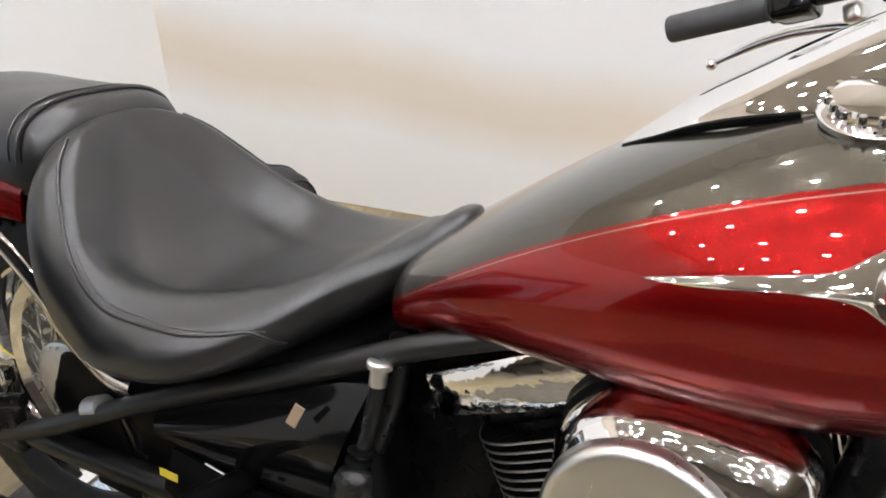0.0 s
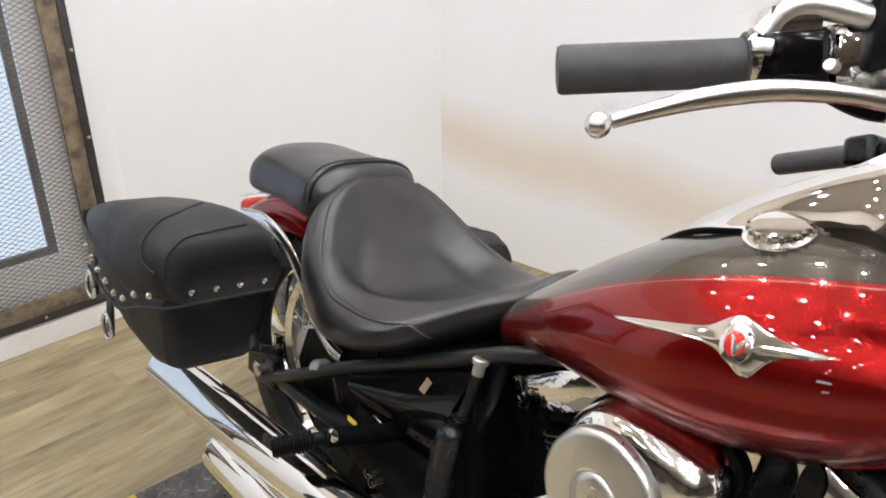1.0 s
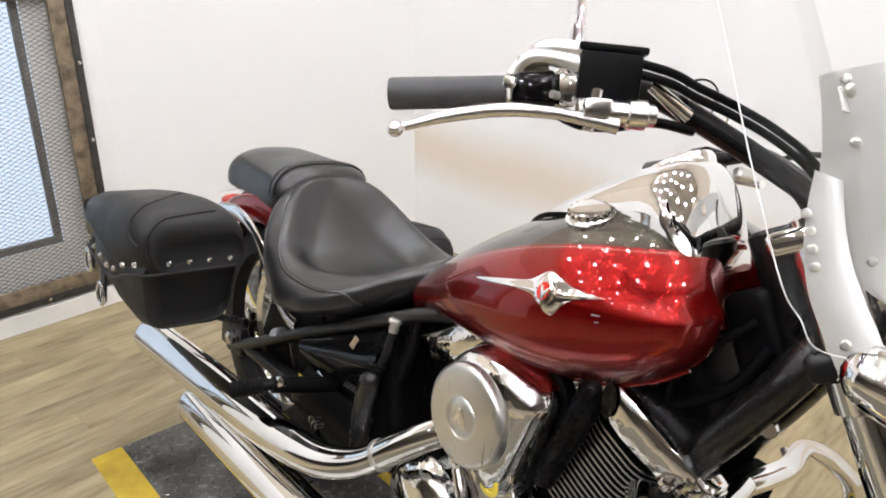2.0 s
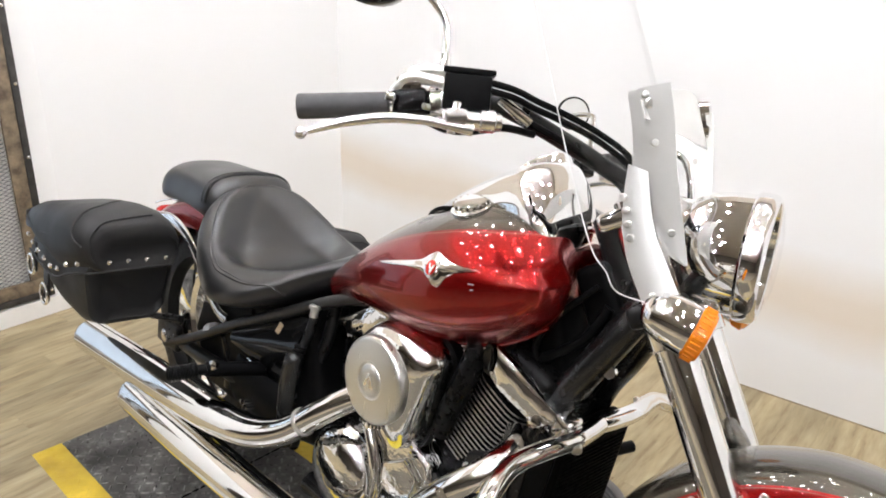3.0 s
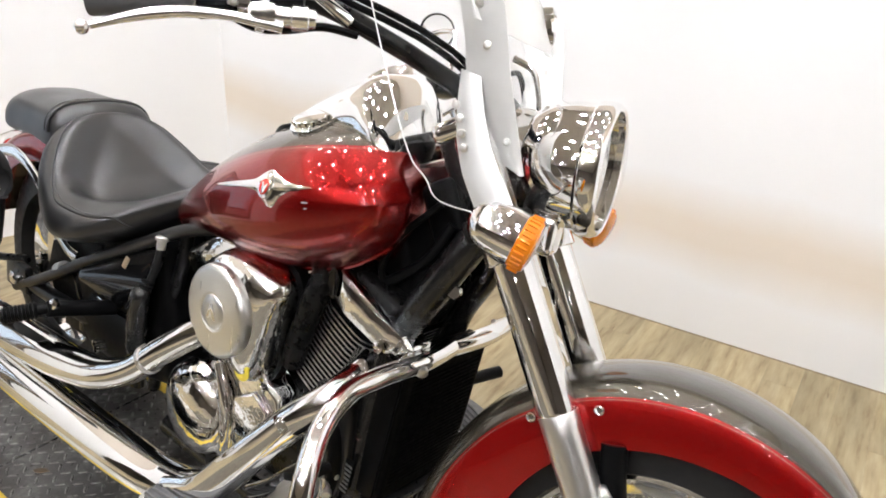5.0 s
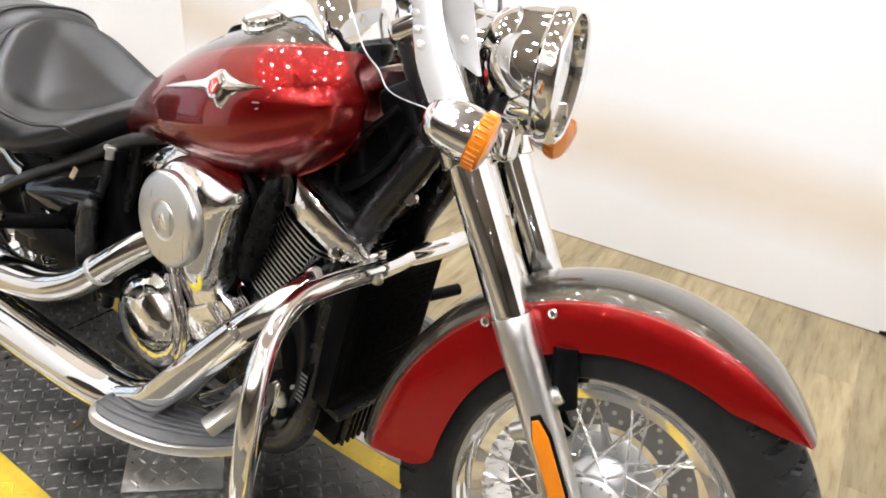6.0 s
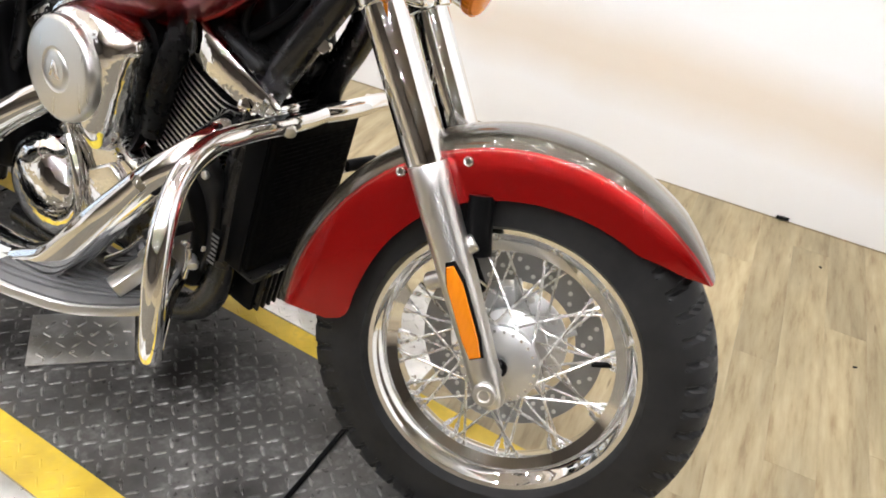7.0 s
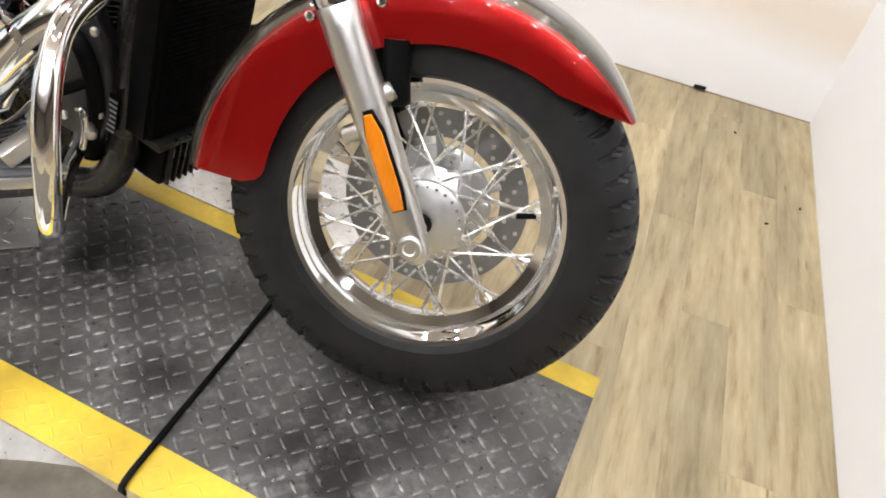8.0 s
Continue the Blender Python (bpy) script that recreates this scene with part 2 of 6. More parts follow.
ENGINE_BLACK = m_plain("engine_black", (0.0035, 0.0035, 0.0035), 0.28, 0.0, 0.35, 20, 0.12, 200)
FIN_EDGE = m_brushed("machined_fin_edge", (0.9, 0.9, 0.88), 0.3)
TANK_PAINT = m_two_tone("tank_paint", tank_border)
# The tank's red again, brightened in its colour for the better lit fender.
FENDER_PAINT = m_two_tone("brightened_fender_paint", front_fender_border, 0.7, (0.36, 0.002, 0.0022))
REAR_PAINT = m_two_tone("rear_fender_paint", rear_fender_border)
BADGE_RED = m_plain("badge_red", (0.5, 0.02, 0.015), 0.25, 0, 0.1, coat=0.6)
GREY_INK = m_plain("grey_print", (0.2, 0.2, 0.2), 0.5, 0, 0.1)
YELLOW_TAG = m_plain("yellow_label", (0.75, 0.6, 0.06), 0.4, 0, 0.08)


def m_amber():
    k = Nodes("amber_lens").set(color=(0.9, 0.27, 0.01), rough=0.15, trans=0.25, ior=1.45, coat=0.5)
    w = k.node("TexWave", Scale=42.0, Distortion=0.0)
    k.link(k.coords(), w.inputs["Vector"])
    k.bump(w.outputs["Fac"], 0.2, 0.001)
    return k.mat


def m_glass(name, color=(1, 1, 1), rough=0.0, ior=1.45):
    return Nodes(name).set(color=color, rough=rough, trans=1.0, ior=ior).mat


AMBER = m_amber()
GLASS = m_glass("clear_glass")


def m_shield():
    """Thin clear sheet: mostly see-through, with a mirror film that grows at grazing angles."""
    k = Nodes("clear_windshield")
    out = k.t.nodes["Material Output"]
    clear = k.node("BsdfTransparent", Color=(0.998, 0.998, 0.998, 1))
    shine = k.node("BsdfGlossy", Roughness=0.03)
    fres = k.node("LayerWeight", Blend=0.5)
    mixed = k.node("MixShader")
    k.link(k.calc("ADD", k.calc("MULTIPLY", k.calc("POWER", fres.outputs["Facing"], 4.0), 0.14), 0.003), mixed.inputs[0])
    k.link(clear.outputs[0], mixed.inputs[1])
    k.link(shine.outputs[0], mixed.inputs[2])
    k.link(mixed.outputs[0], out.inputs["Surface"])
    return k.mat


SHIELD = m_shield()
MIRROR = Nodes("mirror_glass").set(color=(0.9, 0.9, 0.9), metal=1.0, rough=0.01).mat


def m_wall(name, color, var=0.03):
    k = Nodes(name).set(rough=0.75)
    v = k.noise(0.7, 5)
    k.to(k.ramp(v, (0.3, tuple(c * (1 - var) for c in color)), (0.7, color)), "Base Color")
    k.bump(k.noise(140, 4), 0.08, 0.001)
    return k.mat


WALL = m_wall("white_wall_paint", (0.82, 0.82, 0.815))
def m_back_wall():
    """White paint with an uneven tan band of shade put into its colour."""
    k = Nodes("shade_band_wall_paint").set(rough=0.75)
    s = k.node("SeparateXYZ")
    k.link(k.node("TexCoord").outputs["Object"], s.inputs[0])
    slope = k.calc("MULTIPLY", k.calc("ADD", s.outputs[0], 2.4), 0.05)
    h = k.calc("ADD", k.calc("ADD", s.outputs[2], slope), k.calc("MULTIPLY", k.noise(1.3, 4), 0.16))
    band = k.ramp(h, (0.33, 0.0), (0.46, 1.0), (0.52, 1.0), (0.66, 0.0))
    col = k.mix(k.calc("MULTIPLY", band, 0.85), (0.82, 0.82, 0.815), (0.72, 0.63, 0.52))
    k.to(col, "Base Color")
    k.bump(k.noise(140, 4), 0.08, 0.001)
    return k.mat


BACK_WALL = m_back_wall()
UPPER_SHADE = m_wall("upper_wall_shade", (0.53, 0.465, 0.385), 0.12)
SHOW_WALL = m_wall("darkened_showroom_paint", (0.2, 0.172, 0.14), 0.15)
CEILING = m_wall("ceiling_paint", (0.46, 0.42, 0.36))
BASE = m_plain("white_baseboard_paint", (0.78, 0.77, 0.74), 0.4, 0, 0.04)


def m_plank():
    k = Nodes("vinyl_plank").set(spec=0.4)
    info = k.node("ObjectInfo")
    c = k.node("TexCoord")
    m = k.node("Mapping")
    m.inputs["Scale"].default_value = (8, 1.1, 1)
    off = k.node("CombineXYZ")
    k.link(k.calc("MULTIPLY", info.outputs["Random"], 37.0), off.inputs[0])
    k.link(k.calc("MULTIPLY", info.outputs["Random"], 91.0), off.inputs[1])
    k.link(c.outputs["Object"], m.inputs["Vector"])
    k.link(off.outputs[0], m.inputs["Location"])
    grain = k.noise(5, 8, m.outputs[0], 0.62)
    broad = k.noise(1.1, 4, m.outputs[0])
    col = k.ramp(grain, (0.28, (0.215, 0.15, 0.075)), (0.46, (0.355, 0.283, 0.16)), (0.72, (0.47, 0.39, 0.245)))
    tone = k.ramp(info.outputs["Random"], (0.0, 0.92), (1.0, 1.04))
    col = k.mix(1.0, col, tone, "MULTIPLY")
    smoke = k.ramp(broad, (0.38, 0.6), (0.62, 1.0))
    col = k.mix(0.8, col, smoke, "MULTIPLY")
    knot = k.node("TexVoronoi", Scale=3.2)
    k.link(m.outputs[0], knot.inputs["Vector"])
    col = k.mix(k.ramp(knot.outputs["Distance"], (0.03, 0.75), (0.1, 0.0)), col, (0.1, 0.065, 0.03))
    k.to(col, "Base Color")
    k.to(k.ramp(grain, (0.3, 0.42), (0.7, 0.55)), "Roughness")
    k.bump(grain, 0.12, 0.001)
    return k.mat


def m_tread(name, base, worn, dirt, rough, metal):
    """Painted tread plate: paint worn bright on raised spots, oily stains between."""
    k = Nodes(name)
    v = k.noise(4.5, 6)
    fine = k.noise(60, 5)
    col = k.ramp(v, (0.33, dirt), (0.5, base), (0.72, tuple(min(1, c * 1.6) for c in base)))
    scuff = k.ramp(k.calc("MULTIPLY", fine, k.noise(9, 4)), (0.26, 0.0), (0.42, 1.0))
    col = k.mix(k.calc("MULTIPLY", scuff, 0.55), col, worn)
    k.to(col, "Base Color")
    k.set(metal=metal)
    k.to(k.ramp(fine, (0.3, rough * 0.75), (0.7, rough * 1.3)), "Roughness")
    k.bump(fine, 0.2, 0.0008)
    return k.mat


PLANK = m_plank()
PLATE = m_tread("black_tread_plate", (0.082, 0.079, 0.074), (0.24, 0.235, 0.225), (0.012, 0.0105, 0.009), 0.34, 0.3)
BARS = m_tread("worn_tread_bars", (0.125, 0.121, 0.114), (0.42, 0.42, 0.41), (0.022, 0.021, 0.02), 0.3, 0.4)
YELLOW = m_tread("yellow_floor_paint", (0.55, 0.38, 0.025), (0.5, 0.36, 0.06), (0.36, 0.24, 0.02), 0.45, 0.0)
ALU = m_tread("bare_tread_plate", (0.5, 0.49, 0.46), (0.7, 0.7, 0.68), (0.3, 0.28, 0.24), 0.34, 0.8)
FLOOR_BASE = m_plain("floor_seam", (0.24, 0.19, 0.12), 0.8, 0, 0.2)
WEATHERED = m_plain("weathered_wood_frame", (0.17, 0.13, 0.085), 0.7, 0, 0.55, 26, 0.4, 60)
DARK_STEEL = m_plain("dark_steel_frame", (0.055, 0.053, 0.05), 0.45, 0.5, 0.3, 20, 0.1)
MESH_STEEL = m_plain("expanded_steel", (0.10, 0.10, 0.105), 0.45, 0.5, 0.2, 30)
SASH_GREY = m_plain("grey_sash_paint", (0.2, 0.19, 0.17), 0.5, 0.2, 0.3, 20)
RADIATOR_BLACK = m_plain("radiator_black", (0.0015, 0.0015, 0.0015), 0.6, 0, 0.3, 30, spec=0.05)
MAT_RUBBER = m_plain("worn_mat_rubber", (0.09, 0.09, 0.09), 0.42, 0, 0.3, 18, 0.15, 200)


def m_glow(name, color, strength):
    k = Nodes(name).set(color=(0, 0, 0), glow_color=color, glow=strength)
    return k.mat


BAFFLE = m_plain("spot_baffle", (0.05, 0.048, 0.045), 0.5)
SHOW_FLOOR = m_plain("brown_showroom_floor", (0.3, 0.25, 0.18), 0.5, 0, 0.3, 3)
DAYLIGHT = m_glow("daylight_outside", (0.72, 0.84, 1.0), 1.4)
LAMP_GLOW = m_glow("lamp_glow", (0.985, 0.985, 1.03), SPOT_POWER)


# ---- the room: local x runs to the right along the back wall from its right corner, y away from the camera ----
ROOM = pose(2.282, 1.496, 0, 0, 0, 5.9)
ROOM_W, ROOM_D, ROOM_H, T = 3.555, 6.2, 2.55, 0.12


def structure(name, bm, material, label, category, m=ROOM, smooth=False):
    ob = part(name, bm, material, None, label, m, smooth=smooth)
    return tagged(ob, "", category, "", "structure")


def block(x0, x1, y0, y1, z0, z1, bevel=0.0, into=None):
    return box(x1 - x0, y1 - y0, z1 - z0, Matrix.Translation(((x0 + x1) / 2, (y0 + y1) / 2, (z0 + z1) / 2)), bevel, into=into)


BOOTH_R, BOOTH_L, WHITE_H = -1.6, -3.3, 1.75      # where the white side walls end
structure("wall_back", block(-3.21, T, 0, T, -0.02, WHITE_H), BACK_WALL, "off-white painted wall with a tan shade band, meeting the plank floor", "wall")
BEVEL_END = -1.15      # the corner is cut off by a slanting wall
structure("wall_slant", slab([(-3.21, 0), (-3.21, T), (-ROOM_W - T, T), (-ROOM_W - T, BEVEL_END), (-ROOM_W, BEVEL_END)], WHITE_H + 0.02, Matrix.Translation((0, 0, -0.02)), 0), WALL, "off-white painted slanting corner wall", "wall")
# Unseen upper walls; tan colour stands for their shade in chrome reflections.
_w = block(-3.21, T, 0, T, WHITE_H, ROOM_H)
block(0, T, BOOTH_R, 0, WHITE_H, ROOM_H, into=_w)
block(-ROOM_W - T, -ROOM_W, BOOTH_L, BEVEL_END, WHITE_H, ROOM_H, into=_w)
join(_w, slab([(-3.21, 0), (-3.21, T), (-ROOM_W - T, T), (-ROOM_W - T, BEVEL_END), (-ROOM_W, BEVEL_END)], ROOM_H - WHITE_H, Matrix.Translation((0, 0, WHITE_H)), 0))
structure("wall_upper", _w, UPPER_SHADE, "unseen upper wall above the white walls, tan for shade in reflections", "wall")
structure("wall_right", block(0, T, BOOTH_R, 0, -0.02, WHITE_H), WALL, "off-white painted side wall beside the plank floor", "wall")
# Unseen showroom walls, coloured dark so tank and chrome reflect a dim room.
structure("wall_front", block(-7.5, 4.5, -9.2, -9.0, -0.02, ROOM_H), SHOW_WALL, "unseen brown showroom wall at the far end, darkened for reflections", "wall")
structure("wall_far_right", block(4.3, 4.5, -9.0, T, -0.02, ROOM_H), SHOW_WALL, "unseen brown showroom side wall, darkened for reflections", "wall")
structure("wall_far_left", block(-7.5, -7.3, -9.0, BOOTH_L, -0.02, ROOM_H), SHOW_WALL, "unseen brown showroom side wall, darkened for reflections", "wall")
structure("wall_rear_right", block(T, 4.3, 0, T, -0.02, ROOM_H), SHOW_WALL, "unseen brown showroom rear wall, darkened for reflections", "wall")
structure("wall_rear_left", block(-7.3, -ROOM_W - T, BOOTH_L, BOOTH_L + T, -0.02, ROOM_H), SHOW_WALL, "unseen brown showroom rear wall, darkened for reflections", "wall")
structure("ceiling", block(-7.5, 4.5, -9.2, T, ROOM_H, ROOM_H + 0.1), CEILING, "brown ceiling with rows of small spots", "ceiling")
structure("ground", block(-8, 5, -9.6, 3, -0.12, -0.021), FLOOR_BASE, "dark seams below the plank floor", "floor")
structure("showroom_floor", block(-7.5, 4.5, -9.0, -3.67, -0.02, -0.001), SHOW_FLOOR, "brown showroom floor beyond the booth", "floor")

# left wall with the window opening: local y along the wall
WIN_Y0, WIN_Y1, WIN_Z0, WIN_Z1 = -2.6, -1.226, 0.075, 1.165
OPEN_Y0, OPEN_Y1, OPEN_Z0, OPEN_Z1 = WIN_Y0 + 0.05, WIN_Y1 - 0.05, WIN_Z0 + 0.05, WIN_Z1 - 0.05
_w = block(-ROOM_W - T, -ROOM_W, OPEN_Y1, BEVEL_END, -0.02, WHITE_H)
block(-ROOM_W - T, -ROOM_W, BOOTH_L, OPEN_Y0, -0.02, WHITE_H, into=_w)
block(-ROOM_W - T, -ROOM_W, OPEN_Y0, OPEN_Y1, -0.02, OPEN_Z0, into=_w)
block(-ROOM_W - T, -ROOM_W, OPEN_Y0, OPEN_Y1, OPEN_Z1, WHITE_H, into=_w)
structure("wall_left", _w, WALL, "off-white painted wall with a low meshed window", "wall")

window = thing("window_1", "low window behind steel mesh in a dark bolted frame", "window", ROOM, kind="structure")


def frame_bars(y0, y1, z0, z1, w, x0, x1, name, material, label, bevel=0.002):
    X = -ROOM_W
    for a in ((y0, y1, z1 - w, z1), (y0, y1, z0, z0 + w), (y0, y0 + w, z0 + w, z1 - w), (y1 - w, y1, z0 + w, z1 - w)):
        part(name, block(X + x0, X + x1, *a, bevel), material, window, label)


frame_bars(WIN_Y0, WIN_Y1, WIN_Z0, WIN_Z1, 0.024, 0.001, 0.012, "outer_frame", DARK_STEEL, "dark flat steel frame with bolts")
frame_bars(WIN_Y0 + 0.024, WIN_Y1 - 0.024, WIN_Z0 + 0.024, WIN_Z1 - 0.024, 0.052, -0.008, 0.006, "wood_strip", WEATHERED, "weathered brown wooden strip")
frame_bars(OPEN_Y0 + 0.06, OPEN_Y1 - 0.105, OPEN_Z0 + 0.145, OPEN_Z1 - 0.005, 0.026, -0.05, -0.03, "sash", SASH_GREY, "grey metal window sash")
part("recess_panel", block(-ROOM_W - 0.03, -ROOM_W - 0.026, OPEN_Y1 - 0.103, OPEN_Y1, OPEN_Z0, OPEN_Z1), BASE, window, "grey panel behind the mesh")
part("recess_panel", block(-ROOM_W - 0.03, -ROOM_W - 0.026, OPEN_Y0, OPEN_Y1 - 0.104, OPEN_Z0, OPEN_Z0 + 0.144), BASE, window, "grey panel behind the mesh")
_g = part("pane", block(-ROOM_W - 0.043, -ROOM_W - 0.039, OPEN_Y0 + 0.08, OPEN_Y1 - 0.12, OPEN_Z0 + 0.165, OPEN_Z1 - 0.025), GLASS, window, "clear window pane with daylight behind")
_g.visible_shadow = False
for _i in range(5):
    for _y in (WIN_Y1 - 0.012, WIN_Y0 + 0.012):
        part("bolt", lathe([(0, 0.0065), (0.003, 0.006), (0.005, 0.003), (0.0055, 0)], 10, Matrix.Translation((-ROOM_W + 0.012, _y, WIN_Z1 - 0.018 - _i * 0.262)) @ pose(0, 0, 0, 0, 90)), CHROME, window)
    part("bolt", lathe([(0, 0.0065), (0.003, 0.006), (0.005, 0.003), (0.0055, 0)], 10, Matrix.Translation((-ROOM_W + 0.012, WIN_Y1 - 0.25 - _i * 0.26, WIN_Z0 + 0.016)) @ pose(0, 0, 0, 0, 90)), CHROME, window)


def expanded_mesh():
    """Zigzag strands that touch at their tips, slightly tilted like real expanded metal."""
    verts, faces = [], []
    dy, dz = 0.0145, 0.0075
    y0, y1, z0, z1 = WIN_Y0 + 0.07, WIN_Y1 - 0.07, WIN_Z0 + 0.07, WIN_Z1 - 0.07
    rows = int((z1 - z0) / (2 * dz))
    cols = int((y1 - y0) / dy)
    h, d = 0.0007, 0.0009
    for r in range(rows):
        for flip in (1, -1):
            base = z0 + (2 * r + 1) * dz
            for c in range(cols + 1):
                z = base + flip * (dz - 0.0008) * (1 if c % 2 else 0) * 1.0
                y = y0 + c * dy
                k = len(verts)
                verts += [(-d, y, z - h), (d, y, z - h), (d, y, z + h), (-d, y, z + h)]
                if c:
                    a = k - 4
                    for i in range(4):
                        faces.append((a + i, a + (i + 1) % 4, k + (i + 1) % 4, k + i))
    me = bpy.data.meshes.new("steel_mesh")
    me.from_pydata([(x - ROOM_W - 0.012, y, z) for x, y, z in verts], [], faces)
    return me


tagged(part("steel_mesh", expanded_mesh(), MESH_STEEL, window, "grey expanded steel mesh"), kind="stuff")
structure("backdrop", block(-ROOM_W - 0.62, -ROOM_W - 0.6, -3.2, -0.6, -0.45, 1.9), DAYLIGHT, "plain pale blue daylight outside the window", "backdrop")
structure("baseboard", block(-ROOM_W, -ROOM_W + 0.012, BOOTH_L, BEVEL_END, -0.02, 0.066, 0.002), BASE, "white painted baseboard below the window", "baseboard")


# ---- ceiling spots and lamp panels ----
def ceiling_spot():
    t = thing("ceiling_spot", "small round white ceiling spot, switched on", "ceiling light", ROOM, "ceiling spots")
    part("housing", lathe([(0, 0.058), (-0.014, 0.058), (-0.018, 0.054), (-0.018, 0.044), (-0.003, 0.042), (-0.003, 0.0)], 24), BASE, t)
    part("baffle", lathe([(-0.0035, 0.0), (-0.0035, 0.0415), (-0.0175, 0.0435), (-0.0175, 0.0405), (-0.0055, 0.0385), (-0.0055, 0.0)], 24), BAFFLE, t, "dark baffle round the bulb")
    part("bulb", lathe([(-0.024, 0.0), (-0.0225, 0.012), (-0.018, 0.022), (-0.011, 0.0285), (-0.006, 0.03), (-0.006, 0)], 20), LAMP_GLOW, t)
    return t


_spot = ceiling_spot()
_spot.matrix_basis = ROOM @ Matrix.Translation((-3.3, -0.35, ROOM_H))
for _i in range(8):
    for _j in range(7):
        if _i or _j:
            copy_thing(_spot, ROOM @ Matrix.Translation((-3.3 + 0.54 * _i + 0.14 * (_j % 2), -0.35 - 0.62 * _j - 0.13 * (_i % 2), ROOM_H)))
for _i in range(5):
    for _j in range(3):
        copy_thing(_spot, ROOM @ Matrix.Translation((2.4 - 1.7 * _i + 0.3 * (_j % 2), -5.2 - 1.15 * _j, ROOM_H)))


# ---- the motorcycle ----
bike = thing("motorcycle", "dark red and taupe cruiser motorcycle with black seat, on its stand", "motorcycle", BIKE)


# tank
TANK = [(0.575, 0.055, 0.612, 0.640, 0.668), (0.60, 0.1135, 0.5984, 0.649, 0.6944), (0.66, 0.1433, 0.6164, 0.6837, 0.7398), (0.72, 0.1694, 0.6267, 0.7105, 0.7846), (0.78, 0.1914, 0.6321, 0.7312, 0.8264), (0.84, 0.2087, 0.6356, 0.7473, 0.8632), (0.90, 0.2208, 0.6401, 0.7605, 0.8932),
        (0.96, 0.2274, 0.6455, 0.7724, 0.9151), (1.02, 0.2285, 0.6575, 0.7846, 0.9276), (1.08, 0.224, 0.6785, 0.7985, 0.930), (1.13, 0.2145, 0.7055, 0.8125, 0.913), (1.165, 0.202, 0.7335, 0.8235, 0.890), (1.189, 0.180, 0.762, 0.829, 0.862)]


def tank_mesh():
    st = spline(TANK + [(1.199, 0.145, 0.790, 0.830, 0.850), (1.203, 0.09, 0.815, 0.833, 0.845), (1.204, 0.02, 0.828, 0.834, 0.84)], 6)
    rings = []
    for x, w, zb, zm, zt in st:
        ring = profile_ring(x, w, zb, zm, zt, 96, 0.98, 0.72, 0.86)
        # the front is hollowed round the steering neck
        rings.append([(X - max(0.0, X - 1.14) * max(0.0, 1 - abs(y) / 0.11) ** 0.7, y, z) for X, y, z in ring])
    return loft(rings)


tank = part("fuel_tank", tank_mesh(), TANK_PAINT, bike, "dark red metallic fuel tank with taupe top", sharp=60)


def tank_side(x, z):
    """Half-width of the tank at x, z (for things fixed to its flank)."""
    st = TANK
    w, zb, zm, zt = [np.interp(x, [s[0] for s in st], [s[i] for s in st]) for i in (1, 2, 3, 4)]
    s = (z - zm) / (zt - zm) if z > zm else (zm - z) / (zm - zb)
    s = min(0.999, max(0, s)) ** (1 / (0.98 if z > zm else 0.72))
    return w * math.sqrt(1 - s * s) ** 0.86


def on_tank(pts, depth, base, name, material, label, parent, dome=0.0, n=1):
    """A shallow badge that follows the tank's right flank; pts are (x, z) pairs round its edge."""
    bm = bmesh.new()
    cx, cz = sum(p[0] for p in pts) / len(pts), sum(p[1] for p in pts) / len(pts)
    levels = [(1.0, base), (1.0, base + depth * 0.45), (0.93, base + depth * 0.85), (0.7, base + depth), (0.35, base + depth + dome), (0.02, base + depth + dome)]
    rings = []
    for k, d in levels:
        ring = []
        for x, z in pts:
            X, Z = cx + (x - cx) * k, cz + (z - cz) * k
            ring.append((X, -tank_side(X, Z) - d, Z))
        rings.append(ring)
    return part(name, loft(rings), material, parent, label)


EMB = spline([(0.852, 0.781), (0.90, 0.798), (0.945, 0.812), (0.973, 0.822), (0.990, 0.836), (1.003, 0.842), (1.024, 0.838), (1.045, 0.835), (1.066, 0.835), (1.097, 0.838),
              (1.076, 0.829), (1.057, 0.822), (1.040, 0.810), (1.025, 0.789), (1.005, 0.797), (0.983, 0.805), (0.945, 0.801), (0.90, 0.790)], 4, True)
emblem = on_tank([tuple(p) for p in EMB], 0.006, -0.002, "tank_emblem", CHROME, "polished chrome four-pointed tank emblem", tank, 0.004)
_disc = [(1.009 + 0.017 * math.cos(a * math.pi / 12), 0.819 + 0.019 * math.sin(a * math.pi / 12)) for a in range(24)]
on_tank(_disc, 0.005, 0.004, "badge_ring", CHROME, "round chrome badge", tank, 0.001)
_disc = [(1.009 + 0.0105 * math.cos(a * math.pi / 12), 0.819 + 0.012 * math.sin(a * math.pi / 12)) for a in range(24)]
on_tank(_disc, 0.002, 0.0095, "badge_centre", BADGE_RED, "red centre of the badge", tank)
on_tank([(1.004, 0.826), (1.008, 0.826), (1.0125, 0.815), (1.017, 0.826), (1.020, 0.826), (1.014, 0.810), (1.0105, 0.810)], 0.001, 0.0115, "badge_mark", CHROME, "small silver mark on the badge", tank)
for _k in range(3):
    _z = 0.812 - 0.008 * _k
    on_tank([(1.085 + 0.006 * _k, _z), (1.108 - 0.003 * _k, _z + 0.004), (1.108 - 0.003 * _k, _z + 0.0065), (1.085 + 0.006 * _k, _z + 0.0025)], 0.0006, 0.0, "lettering_bar", GREY_INK, "", tank)
